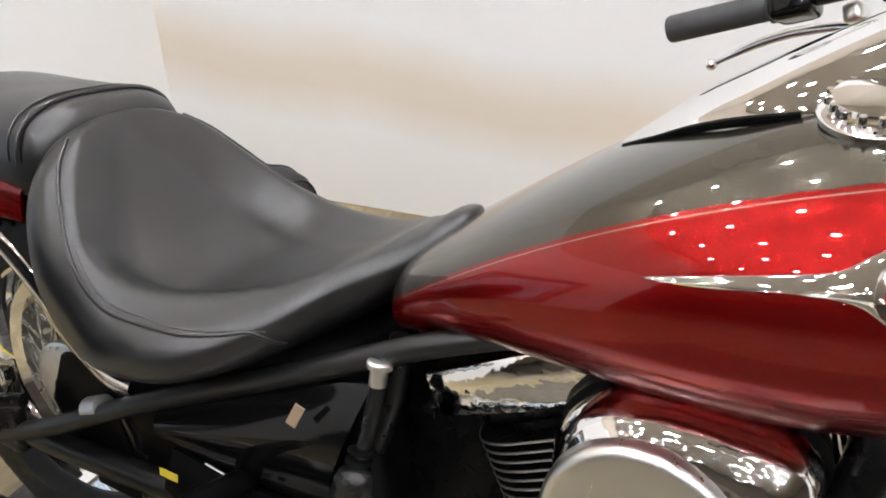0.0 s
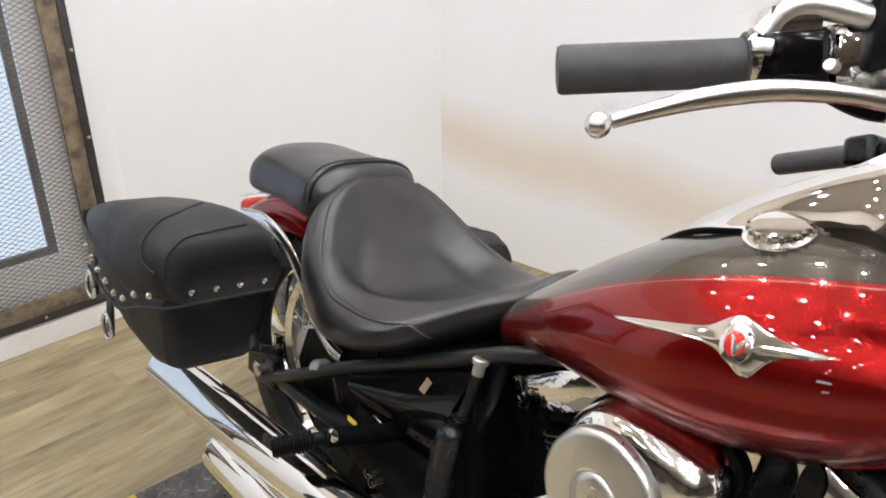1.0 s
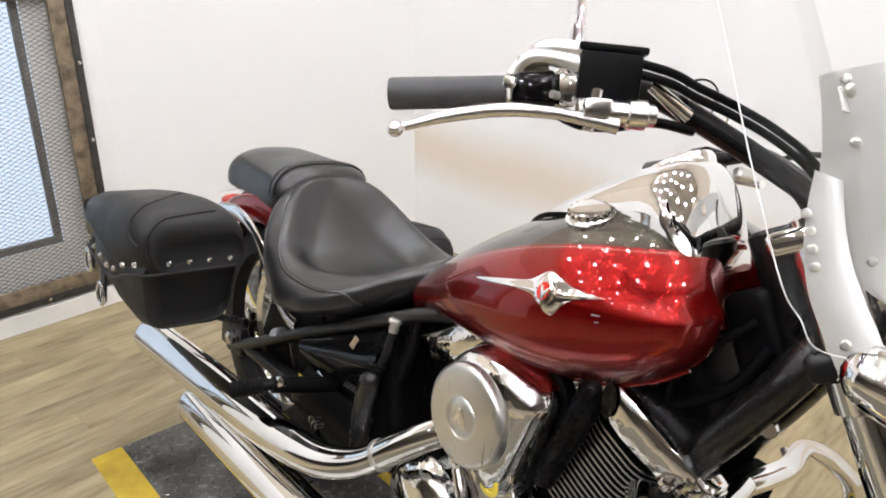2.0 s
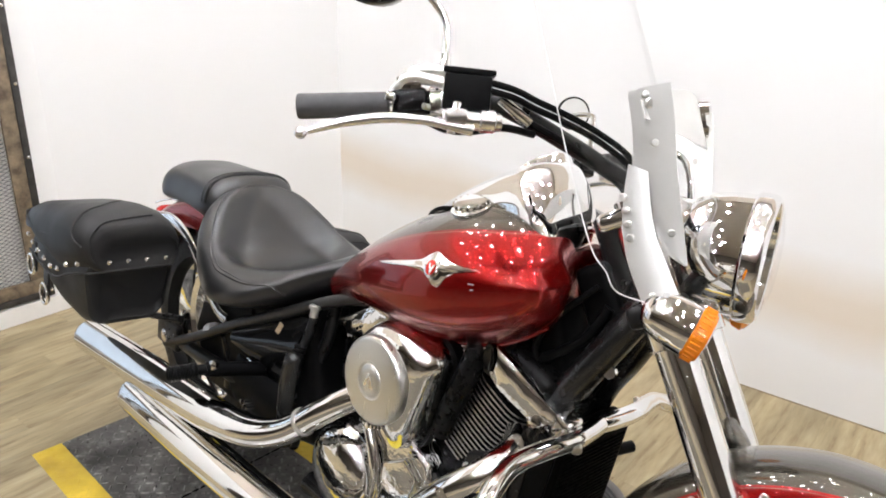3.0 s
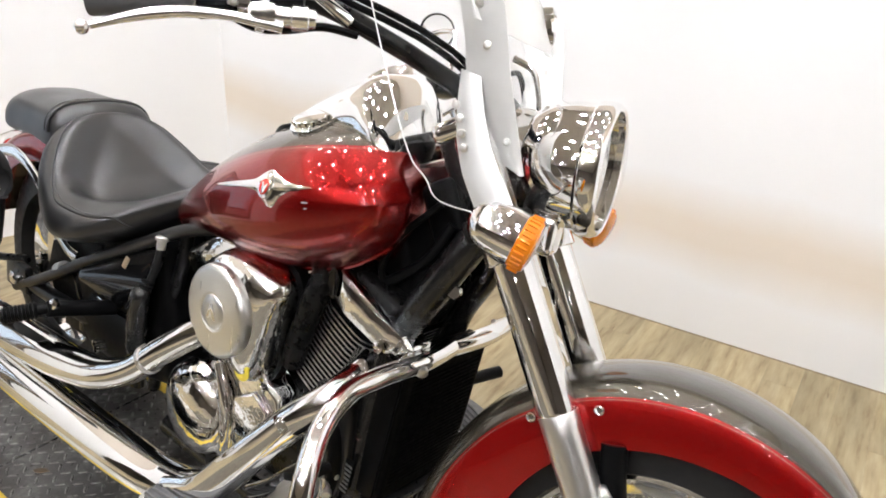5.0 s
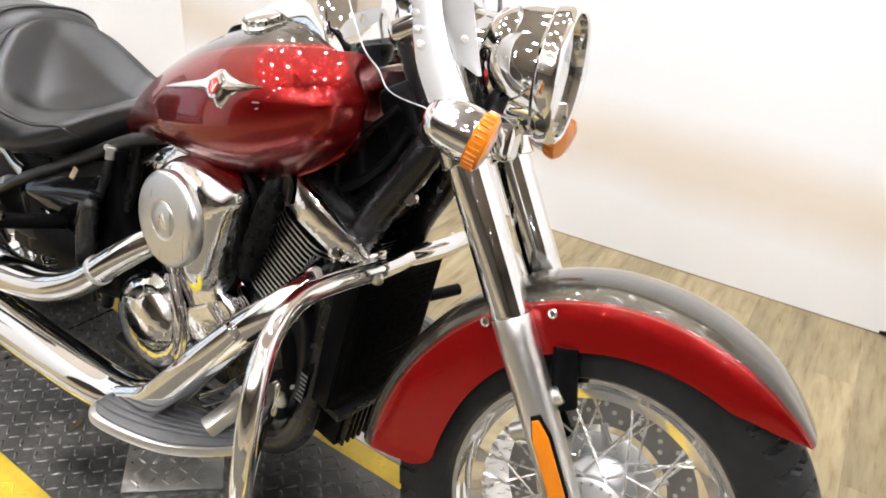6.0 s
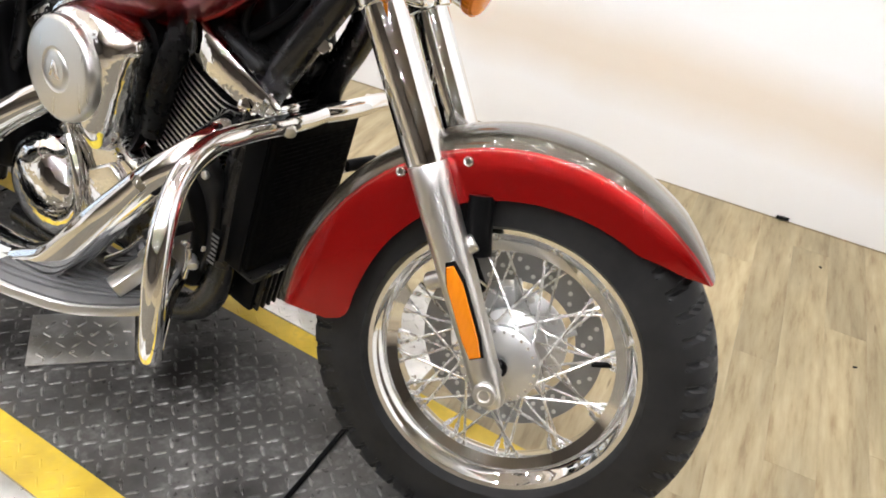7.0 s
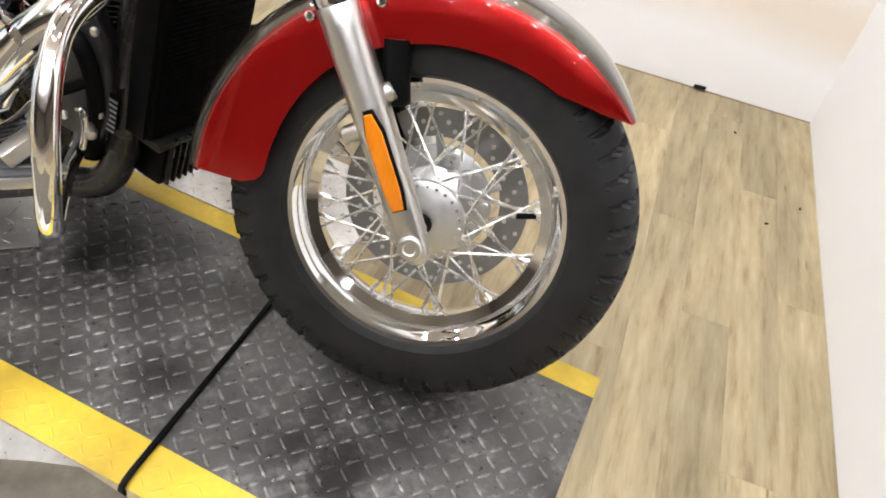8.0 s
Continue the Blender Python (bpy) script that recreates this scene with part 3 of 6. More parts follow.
# lower weld seam
part("seam", tube([(x, -tank_side(x, zb + 0.012) - 0.0005, zb + 0.011) for x, zb in ((0.62, 0.603), (0.68, 0.615), (0.78, 0.635), (0.90, 0.643), (0.96, 0.6455), (1.02, 0.6575), (1.07, 0.675), (1.115, 0.697), (1.15, 0.721), (1.175, 0.743))], 0.0042, 8), TANK_PAINT, tank, "folded seam along the tank's lower edge")
# fuel cap on the right of the console
_cm = along((0.975, -0.113, 0.9005), (0.967, -0.145, 0.99))
cap = part("fuel_cap", lathe([(0, 0.036), (0.005, 0.037), (0.008, 0.035), (0.010, 0.030), (0.0155, 0.030), (0.018, 0.0285), (0.0193, 0.022), (0.0195, 0.0)], 40, _cm), CHROME, tank, "round chrome fuel cap")
for _i in range(16):
    _a = 2 * math.pi * _i / 16
    part("cap_rib", rod(_cm @ Vector((0.0303 * math.cos(_a), 0.0303 * math.sin(_a), 0.012)), _cm @ Vector((0.0303 * math.cos(_a), 0.0303 * math.sin(_a), 0.018)), 0.0028, 8), CHROME, cap)


# console with the speedometer
def console_mesh():
    st = spline([(0.782, 0.010, 0.80, 0.830), (0.80, 0.036, 0.808, 0.846), (0.844, 0.074, 0.830, 0.884), (0.885, 0.092, 0.852, 0.912), (0.93, 0.100, 0.868, 0.942), (0.98, 0.103, 0.880, 0.972), (1.02, 0.106, 0.886, 0.992), (1.05, 0.110, 0.890, 1.003),
                 (1.075, 0.115, 0.890, 1.001), (1.095, 0.118, 0.888, 0.987), (1.11, 0.120, 0.884, 0.970), (1.125, 0.120, 0.880, 0.948), (1.138, 0.118, 0.874, 0.923), (1.148, 0.112, 0.870, 0.900), (1.152, 0.100, 0.868, 0.880)], 6)
    # the front is cut back on the left, round the turned fork
    return loft([[(X, y * (1 - 0.72 * min(1.0, max(0.0, (X - 1.03) / 0.11)) if y > 0 else 1), z) for X, y, z in profile_ring(x, w, zb, zb + 0.25 * (zt - zb), zt, 64, 0.95, 0.6, 0.84)] for x, w, zb, zt in st])


console = part("console", console_mesh(), CHROME, bike, "chrome instrument console on the tank", sharp=60)
_sp = along((1.03, 0.012, 0.962), (0.985, 0.016, 1.02))
part("speedometer_rim", lathe([(0.0, 0.052), (0.022, 0.055), (0.028, 0.053), (0.030, 0.049), (0.026, 0.046), (0.024, 0.0)], 40, _sp), CHROME, console, "chrome speedometer rim")
part("speedometer_face", lathe([(0.0262, 0.0), (0.0262, 0.045), (0.0275, 0.045), (0.0275, 0.0)], 40, _sp), PLASTIC, console, "dark speedometer dial")
part("console_trim", tube([(0.79, -0.03, 0.8295), (0.82, -0.061, 0.8475), (0.85, -0.083, 0.8655), (0.885, -0.1, 0.881), (0.93, -0.107, 0.8935)], 0.0042, 8, flat=0.6), PLASTIC, console, "black edging strip")
part("console_edge", tube([(0.93, -0.103, 0.8915), (0.98, -0.103, 0.9005), (1.02, -0.1075, 0.906), (1.05, -0.1115, 0.911), (1.075, -0.1165, 0.910), (1.095, -0.1195, 0.905), (1.115, -0.1215, 0.896), (1.132, -0.1195, 0.886), (1.147, -0.113, 0.876)], 0.0034, 10), CHROME, console, "rolled chrome lower edge")


# seat
SEAT_BOWL = ((0.10, 0.0), (0.108, 0.03), (0.118, 0.058), (0.13, 0.083), (0.15, 0.113), (0.18, 0.144), (0.22, 0.174), (0.26, 0.184), (0.30, 0.181), (0.34, 0.172), (0.40, 0.152), (0.46, 0.13), (0.51, 0.108), (0.55, 0.07), (0.575, 0.0))


def rider_seat():
    """Cross-sections of the bucket seat: a padded rim round a sunken flat bowl, and a nose that curls up over the tank."""
    st = spline([(0.640, 0.010, 0.700, 0.712, 0.724, 0.0), (0.632, 0.034, 0.686, 0.705, 0.729, 0.0), (0.612, 0.056, 0.664, 0.690, 0.722, 0.0), (0.585, 0.078, 0.636, 0.667, 0.703, 0.002), (0.535, 0.120, 0.590, 0.642, 0.678, 0.008), (0.475, 0.183, 0.553, 0.600, 0.650, 0.017),
                 (0.40, 0.231, 0.523, 0.562, 0.635, 0.032), (0.31, 0.242, 0.495, 0.560, 0.634, 0.046), (0.235, 0.224, 0.477, 0.577, 0.663, 0.056), (0.184, 0.208, 0.488, 0.597, 0.699, 0.054),
                 (0.145, 0.190, 0.502, 0.615, 0.733, 0.038), (0.120, 0.172, 0.52, 0.63, 0.748, 0.02), (0.10, 0.152, 0.548, 0.636, 0.753, 0.0), (0.08, 0.116, 0.60, 0.654, 0.745, 0.0), (0.066, 0.06, 0.64, 0.665, 0.71, 0.0)], 10)
    rings = []
    for x, w, zb, zm, zt, dish in st:
        half = float(np.interp(x, [b[0] for b in SEAT_BOWL], [b[1] for b in SEAT_BOWL]))
        ring = []
        for X, y, z in profile_ring(x, w, zb, zm, zt, 120, 0.85, 0.6, 0.9):
            if z > zm and half > 0:
                k = min(1.0, max(0.0, (half + 0.008 - abs(y)) / 0.08))
                z -= dish * k * k * (3 - 2 * k)
                z += 0.004 * min(1.0, dish / 0.03) * math.exp(-((abs(y) - half - 0.014) / 0.016) ** 2)
            ring.append((X, y, z))
        rings.append(ring)
    return rings


SEAT = rider_seat()
seat = part("seat", loft(SEAT), LEATHER, bike, "black vinyl bucket seat with stitched seams", sharp=70)


def seat_at(x, j, lift=0.0012):
    """A point on the seat's skin: place x, and j in 72nds of a turn round the cross-section from the left side upwards."""
    xs = [r[0][0] for r in SEAT]
    i = max(1, min(len(xs) - 1, next((k for k in range(len(xs)) if xs[k] <= x), len(xs) - 1)))
    t = (xs[i - 1] - x) / max(1e-6, xs[i - 1] - xs[i])
    n = len(SEAT[0])
    k = j * n / 72
    def on(r):
        a, b = r[int(k) % n], r[(int(k) + 1) % n]
        return Vector(a).lerp(Vector(b), k - int(k))
    p = on(SEAT[i - 1]).lerp(on(SEAT[i]), t)
    c = sum((Vector(q) for q in SEAT[i]), Vector()) / n
    return p + (p - c).normalized() * lift


for _f in (lambda j: j, lambda j: 36 - j):
    part("piping", tube([seat_at(x, _f(j)) for x, j in ((0.497, 39.5), (0.489, 37.0), (0.470, 33.9), (0.44, 32.1), (0.40, 30.9), (0.35, 30.4), (0.30, 30.6), (0.255, 30.6), (0.22, 29.9), (0.19, 28.8), (0.16, 27.6), (0.135, 26.3), (0.115, 24.6))], 0.0024, 8), LEATHER, seat, "black piping along the seat seam")
    part("stitch_line", tube([seat_at(x, _f(j), 0.0002) for x, j in ((0.484, 35.6), (0.462, 32.9), (0.43, 31.2), (0.39, 30.2), (0.35, 29.7), (0.30, 29.9), (0.255, 29.9), (0.22, 29.2))], 0.0012, 6), GRIP_RUBBER, seat, "stitched seam")


def pillion():
    st = spline([(0.11, 0.05, 0.66, 0.69, 0.722), (0.097, 0.110, 0.645, 0.69, 0.762), (0.056, 0.129, 0.63, 0.70, 0.774), (-0.05, 0.122, 0.629, 0.70, 0.772), (-0.16, 0.114, 0.635, 0.69, 0.769),
                 (-0.23, 0.110, 0.64, 0.676, 0.748), (-0.268, 0.086, 0.642, 0.675, 0.708), (-0.285, 0.03, 0.655, 0.672, 0.69)], 6)
    return loft([profile_ring(x, w, zb, zm, zt, 56, 0.75, 0.6, 0.7) for x, w, zb, zm, zt in st])


pad = part("pillion_seat", pillion(), LEATHER, bike, "black vinyl passenger pad", sharp=70)
for _x, _w, _zm, _zt, _r in ((0.062, 0.1305, 0.70, 0.7755, 0.0036), (0.042, 0.1295, 0.70, 0.7755, 0.0016)):
    part("band_seam", tube([q for q in profile_ring(_x, _w, 0.63, _zm, _zt, 56, 0.75, 0.6, 0.7)[0:29]], _r, 8, 2), LEATHER, pad, "raised band seam")


# rear fender, wheel
def fender_shell(cx, cz, a0, a1, r_side, r_shoulder, r_top, w, n, thick=0.004, widen=0.0):
    """A mudguard round (cx, cz) from angle a0 to a1; r_side(t) is the skirt's edge."""
    rings = []
    for i in range(n + 1):
        t = i / n
        a = radians(a0 + (a1 - a0) * t)
        rs, rt, rh = r_side(t), r_top(t), r_shoulder(t)
        ww = w(t)
        sec = [(-ww, rs), (-ww * 1.01, (rs + rh) / 2), (-ww, rh)]
        for k in range(1, 8):
            b = math.pi * k / 8
            sec.append((-ww * power(math.cos(b), 0.8), rh + (rt - rh) * math.sin(b) ** 0.9))
        sec += [(ww, rh), (ww * 1.01, (rs + rh) / 2), (ww, rs)]
        inner = [(y * (1 - thick / ww), r - (thick if abs(y) < ww * 0.98 else 0)) for y, r in sec[::-1]]
        rings.append([(cx + math.cos(a) * r, y, cz + math.sin(a) * r) for y, r in sec + inner])
    return loft(rings)


def lerp(*pairs):
    xs, ys = [p[0] for p in pairs], [p[1] for p in pairs]
    return lambda t: float(np.interp(t, xs, ys))


part("inner_fender", fender_shell(0, 0.316, -28, 47, lerp((0, 0.29), (1, 0.29)), lerp((0, 0.34), (1, 0.34)), lerp((0, 0.352), (1, 0.352)), lerp((0, 0.12), (1, 0.12)), 20), PLASTIC, bike, "black inner mudguard")
part("rear_fender", fender_shell(0, 0.316, 82, 172, lerp((0, 0.30), (0.3, 0.29), (1, 0.29)), lerp((0, 0.345), (1, 0.36)), lerp((0, 0.372), (0.6, 0.385), (1, 0.40)), lerp((0, 0.125), (1, 0.125)), 40), REAR_PAINT, bike, "dark red rear fender", sharp=60)
for _s in (-1, 1):
    part("fender_strut", tube([(0.245, 0.150 * _s, 0.44), (0.20, 0.152 * _s, 0.45), (0.14, 0.152 * _s, 0.49), (0.085, 0.152 * _s, 0.55), (0.01, 0.150 * _s, 0.60), (-0.09, 0.146 * _s, 0.618), (-0.2, 0.14 * _s, 0.60)], 0.016, 12, flat=0.4), CHROME, bike, "polished fender strut")


def tyre_mesh(R, width, rim_r, n=480, grooves=48):
    """A round-shouldered tyre with slanting grooves cut into its shoulders."""
    m = 44
    rings = []
    hw = width / 2
    for i in range(n):
        a = 2 * math.pi * i / n
        ring = []
        for j in range(m):
            b = math.pi * (j / (m - 1)) 
            v = math.cos(b)
            y = hw * power(v, 0.8)
            s = math.sin(b)
            r = rim_r + 0.004 + (R - rim_r - 0.004) * s ** 0.62
            av = abs(y) / hw
            if 0.3 < av < 0.93:
                ph = (i / n * grooves + (0.55 * av if y > 0 else 0.55 * av + 0.5)) % 1.0
                if ph < 0.24:
                    r -= 0.009
                    y *= 0.975
            elif av < 0.05:
                r -= 0.004
            ring.append((math.cos(a) * r, y, math.sin(a) * r))
        ring += [(math.cos(a) * (rim_r - 0.004), -hw * 0.72, math.sin(a) * (rim_r - 0.004)), (math.cos(a) * (rim_r - 0.004), hw * 0.72, math.sin(a) * (rim_r - 0.004))]
        rings.append(ring)
    return loft(rings, False, True)


TURN = pose(0, 0, 0, 90)      # lathe's z axis along the wheel's axle


def rim_mesh(r, hw):
    # stepped, rolled beads on the outer face, then the drop centre
    p = [(-hw, r + 0.001), (-hw - 0.004, r), (-hw - 0.0055, r - 0.003), (-hw - 0.0045, r - 0.0062), (-hw - 0.001, r - 0.0078), (-hw + 0.002, r - 0.0072)]
    for i in range(4):
        z, q = -hw + 0.003 + 0.0058 * i, r - 0.0082 - 0.0068 * i
        p += [(z, q), (z - 0.0004, q - 0.0036), (z + 0.0016, q - 0.0062), (z + 0.0044, q - 0.0066)]
    p += [(-hw * 0.3, r - 0.037), (-hw * 0.2, r - 0.0395), (0, r - 0.041),
          (hw * 0.4, r - 0.042), (hw * 0.55, r - 0.026), (hw * 0.72, r - 0.022), (hw - 0.006, r - 0.016), (hw + 0.002, r - 0.010), (hw + 0.003, r - 0.003), (hw, r),
          (hw - 0.004, r - 0.006), (hw * 0.6, r - 0.012), (0, r - 0.03), (-hw * 0.3, r - 0.03), (-hw * 0.62, r - 0.012), (-hw + 0.004, r - 0.003)]
    rings = [[TURN @ Vector((rr * math.cos(2 * math.pi * i / 120), rr * math.sin(2 * math.pi * i / 120), z)) for z, rr in p] for i in range(120)]
    return loft(rings, False, True)


def add_wheel(name, label, centre, m, R, width, rim_r, hw, hub_r, flange, spokes, disc_side):
    base = (m or Matrix()) @ Matrix.Translation(centre)
    w = part(name, lathe([(-flange - 0.012, 0.012), (-flange - 0.012, hub_r * 0.86), (-flange - 0.007, hub_r), (-flange + 0.004, hub_r), (-flange + 0.012, hub_r * 0.72), (-flange + 0.02, hub_r * 0.55),
                          (flange - 0.02, hub_r * 0.55), (flange - 0.012, hub_r * 0.72), (flange - 0.004, hub_r), (flange + 0.007, hub_r), (flange + 0.012, hub_r * 0.86), (flange + 0.012, 0.012)], 48, TURN), SILVER, bike, label, base)
    part("tyre", tyre_mesh(R, width, rim_r), RUBBER, w, "black rubber tyre with slanted grooves", sharp=30)
    # The rear rim gets the duller chrome, its shade put into the material.
    part("rim", rim_mesh(rim_r, hw), RIM_CHROME if m else CHROME, w, "chrome wheel rim")
    meshes = []
    for side in (-1, 1):
        for lean in (-1, 1):
            a0, a1 = 0.0, lean * 0.72
            rr = rim_r - 0.035
            p = Vector((hub_r * 0.93 * math.cos(a0), side * (flange + 0.004 * lean), hub_r * 0.93 * math.sin(a0)))
            q = Vector((rr * math.cos(a1), side * 0.012, rr * math.sin(a1)))
            bm = rod(p, q, 0.0022, 7)
            e = (q - p).normalized()
            rod(q - e * 0.018, q + e * 0.006, 0.0041, 8, into=bm)
            meshes.append(mesh_of("spoke", bm))
    for i in range(spokes // 4):
        for j, me in enumerate(meshes):
            part("spoke", me, SPOKE, w, "", Matrix.Rotation(2 * math.pi * (i + (0.0, 0.5, 0.25, 0.75)[j]) / (spokes / 4), 4, "Y"))
    part("hub_cap", lathe([(-flange - 0.012, 0.0), (-flange - 0.02, 0.0), (-flange - 0.02, hub_r * 0.5), (-flange - 0.012, hub_r * 0.62)], 32, TURN), SILVER, w)
    # disc
    y = disc_side * (flange + 0.022)
    ring = []
    for i in range(96):
        a = 2 * math.pi * i / 96
        ring.append([TURN @ Vector((r * math.cos(a), r * math.sin(a), -y + z)) for r, z in ((0.104, -0.0025), (0.15, -0.0025), (0.15, 0.0025), (0.104, 0.0025))])
    disc = part("brake_disc", loft(ring, False, True), DISC_STEEL, w, "steel brake disc with bright plugs for its drilled holes")
    # Bright plugs stand for the light seen through the drilled holes.
    hole = mesh_of("disc_hole", lathe([(-0.0032, 0), (-0.0032, 0.0038), (0.0032, 0.0038), (0.0032, 0)], 10, TURN))
    for i in range(60):
        a = 2 * math.pi * i / 60
        r = (0.116, 0.128, 0.14)[i % 3]
        part("disc_hole", hole, FIN_EDGE, disc, "", Matrix.Translation((r * math.cos(a), y, r * math.sin(a))))
    part("disc_carrier", lathe([(-0.004, 0.05), (-0.004, 0.088), (-0.002, 0.091), (0.002, 0.091), (0.004, 0.088), (0.004, 0.05), (-0.004, 0.05)], 48, Matrix.Translation((0, y, 0)) @ TURN), SILVER, disc, "bright cast disc carrier")
    for i in range(10):
        a = 2 * math.pi * (i + 0.3) / 10
        part("carrier_bolt", lathe([(0, 0.006), (0.003, 0.006), (0.004, 0.004), (0.004, 0)], 8, along((0.080 * math.cos(a), y - 0.004, 0.080 * math.sin(a)), (0.080 * math.cos(a), y - 0.1, 0.080 * math.sin(a)))), STEEL, disc)
    for i in range(5):
        a = 2 * math.pi * (i + 0.3) / 5
        part("disc_arm", rod((0.05 * math.cos(a), y, 0.05 * math.sin(a)), (0.108 * math.cos(a + 0.15), y, 0.108 * math.sin(a + 0.15)), 0.007, 8), SILVER, disc)
    for i in range(spokes // 2):
        a = 2 * math.pi * (i + 0.5) / (spokes / 2)
        part("spoke_head", rod((hub_r * 0.9 * math.cos(a), -flange - 0.010, hub_r * 0.9 * math.sin(a)), (hub_r * 0.9 * math.cos(a), -flange - 0.0145, hub_r * 0.9 * math.sin(a)), 0.0026, 8), CHROME, w)
    # A solid black disc paints in the dark inside the axle bore.
    part("hub_bore", rod((0, -flange - 0.018, 0), (0, -flange - 0.0215, 0), 0.016, 24), GLOSS, w, "black disc for the dark of the hollow axle")
    part("valve", rod((0.165 * math.cos(0.28), 0, 0.165 * math.sin(0.28)), (0.135 * math.cos(0.28), -0.004, 0.135 * math.sin(0.28)), 0.0045, 10), PLASTIC, w, "black valve cap")
    return w


front_wheel = add_wheel("front_wheel", "wire-spoked front wheel with cast hub", (1.646, 0.004, 0.324), STEER, 0.3155, 0.122, 0.2145, 0.043, 0.062, 0.038, 48, 1)
add_wheel("rear_wheel", "wire-spoked rear wheel", (0, 0, 0.316), None, 0.316, 0.18, 0.205, 0.058, 0.07, 0.055, 40, 1)

# Added black panel; it darkens the gap where the rear wheel shows.
part("swing_arm_guard", slab([(0.07, 0.36), (0.10, 0.44), (0.2, 0.47), (0.34, 0.50), (0.37, 0.34), (0.12, 0.27)], 0.012, Matrix.Translation((0, -0.128, 0)) @ pose(0, 0, 0, 90), 0.004), PLASTIC, bike, "black panel added to darken the view of the rear wheel")

# front fender
part("front_fender", fender_shell(1.645, 0.318, 46, 181, lerp((0, 0.335), (0.04, 0.31), (0.12, 0.282), (0.3, 0.272), (0.6, 0.262), (0.85, 0.242), (0.955, 0.237), (0.975, 0.241), (0.99, 0.25), (1, 0.268)), lerp((0, 0.335), (0.1, 0.335), (1, 0.335)),
     lerp((0, 0.345), (0.1, 0.355), (0.4, 0.366), (1, 0.37)), lerp((0, 0.078), (0.08, 0.084), (1, 0.088)), 64), FENDER_PAINT, bike, "dark red front fender with taupe crown", STEER, sharp=60)
for _a, _r in ((112.5, 0.322), (130, 0.33)):
    for _s in (-1, 1):
        _x, _z = 1.645 + math.cos(radians(_a)) * _r, 0.318 + math.sin(radians(_a)) * _r
        part("fender_bolt", lathe([(0, 0.0075), (0.003, 0.007), (0.004, 0.005), (0.0025, 0.0035), (0.0025, 0)], 16, along((_x, 0.087 * _s, _z), (_x, 0.12 * _s, _z))), CHROME, bike, "", STEER)


# fork
def fork_point(d, y, off=0.0):
    """d metres up the leg from the axle."""
    return Vector((1.645, y, 0.318)) + AXIS * d + Vector((AXIS.z, 0, -AXIS.x)) * off


for _s in (-1, 1):
    y = 0.104 * _s
    leg = part("fork_leg", lathe([(-0.035, 0.0), (-0.033, 0.015), (-0.02, 0.021), (0.02, 0.0235), (0.08, 0.025), (0.16, 0.0275), (0.30, 0.0282), (0.328, 0.0285), (0.332, 0.0265), (0.334, 0.0)], 32, along(fork_point(0, y), fork_point(1, y))), STEEL, bike, "brushed aluminium lower fork leg", STEER)
    part("fork_cover", lathe([(0.330, 0.0), (0.330, 0.0285), (0.334, 0.0295), (0.56, 0.0295), (0.60, 0.031), (0.72, 0.031), (0.735, 0.028), (0.737, 0.0)], 32, along(fork_point(0, y), fork_point(1, y))), CHROME, bike, "chrome upper fork cover", STEER)
    part("fork_tube", rod(fork_point(0.6, y), fork_point(0.76, y), 0.021, 24), CHROME, bike, "", STEER)
    part("fork_cap", lathe([(0, 0.024), (0.012, 0.024), (0.016, 0.018), (0.017, 0)], 24, along(fork_point(0.755, y), fork_point(1, y))), CHROME, bike, "", STEER)
    part("axle_cap", lathe([(0, 0.018), (0.006, 0.018), (0.009, 0.0155), (0.0095, 0.010), (0.007, 0.008), (0.007, 0)], 24, along((1.647, 0.1255 * _s, 0.315), (1.647, 0.3 * _s, 0.315))), STEEL, leg)
    part("fender_lug", rod(fork_point(0.20, y * 0.98, 0.0), fork_point(0.208, y * 0.92, 0.036), 0.0135, 14), STEEL, leg, "cast fender lug")
    part("fender_lug", rod(fork_point(0.17, y * 0.98, 0.0), fork_point(0.165, y * 0.9, -0.05), 0.013, 12), STEEL, leg)
    refl = part("reflector", slab([(-0.008, -0.062), (0.008, -0.062), (0.0115, -0.035), (0.0115, 0.045), (0.005, 0.072), (-0.005, 0.072), (-0.0115, 0.045), (-0.0115, -0.035)], 0.008,
         (Matrix.Translation(fork_point(0.118, 0.134 * _s, 0.004)) @ Matrix(((AXIS.z, AXIS.x, 0), (0, 0, _s), (-AXIS.x, AXIS.z, 0))).to_4x4()), 0.003), AMBER, leg, "long amber reflector")
    part("reflector_back", slab([(-0.0105, -0.066), (0.0105, -0.066), (0.0145, -0.036), (0.0145, 0.047), (0.007, 0.077), (-0.007, 0.077), (-0.0145, 0.047), (-0.0145, -0.036)], 0.006,
         Matrix.Translation(fork_point(0.118, 0.1285 * _s, 0.004)) @ Matrix(((AXIS.z, AXIS.x, 0), (0, 0, _s), (-AXIS.x, AXIS.z, 0))).to_4x4(), 0.002), PLASTIC, leg, "dark reflector backing")
part("axle", rod((1.645, -0.118, 0.318), (1.645, 0.118, 0.318), 0.011), STEEL, bike, "", STEER)
part("lower_clamp", box(0.07, 0.26, 0.035, Matrix.Translation(fork_point(0.60, 0, -0.015)) @ pose(0, 0, 0, 0, -32), 0.012, 3), BLACK, bike, "black fork clamp", STEER)
part("upper_clamp", box(0.075, 0.26, 0.03, Matrix.Translation(fork_point(0.745, 0, -0.015)) @ pose(0, 0, 0, 0, -32), 0.012, 3), CHROME, bike, "chrome upper fork clamp", STEER)

# headlight
_hl = along((1.297, 0.032, 0.9195), (1.43, 0.0379, 0.9258))
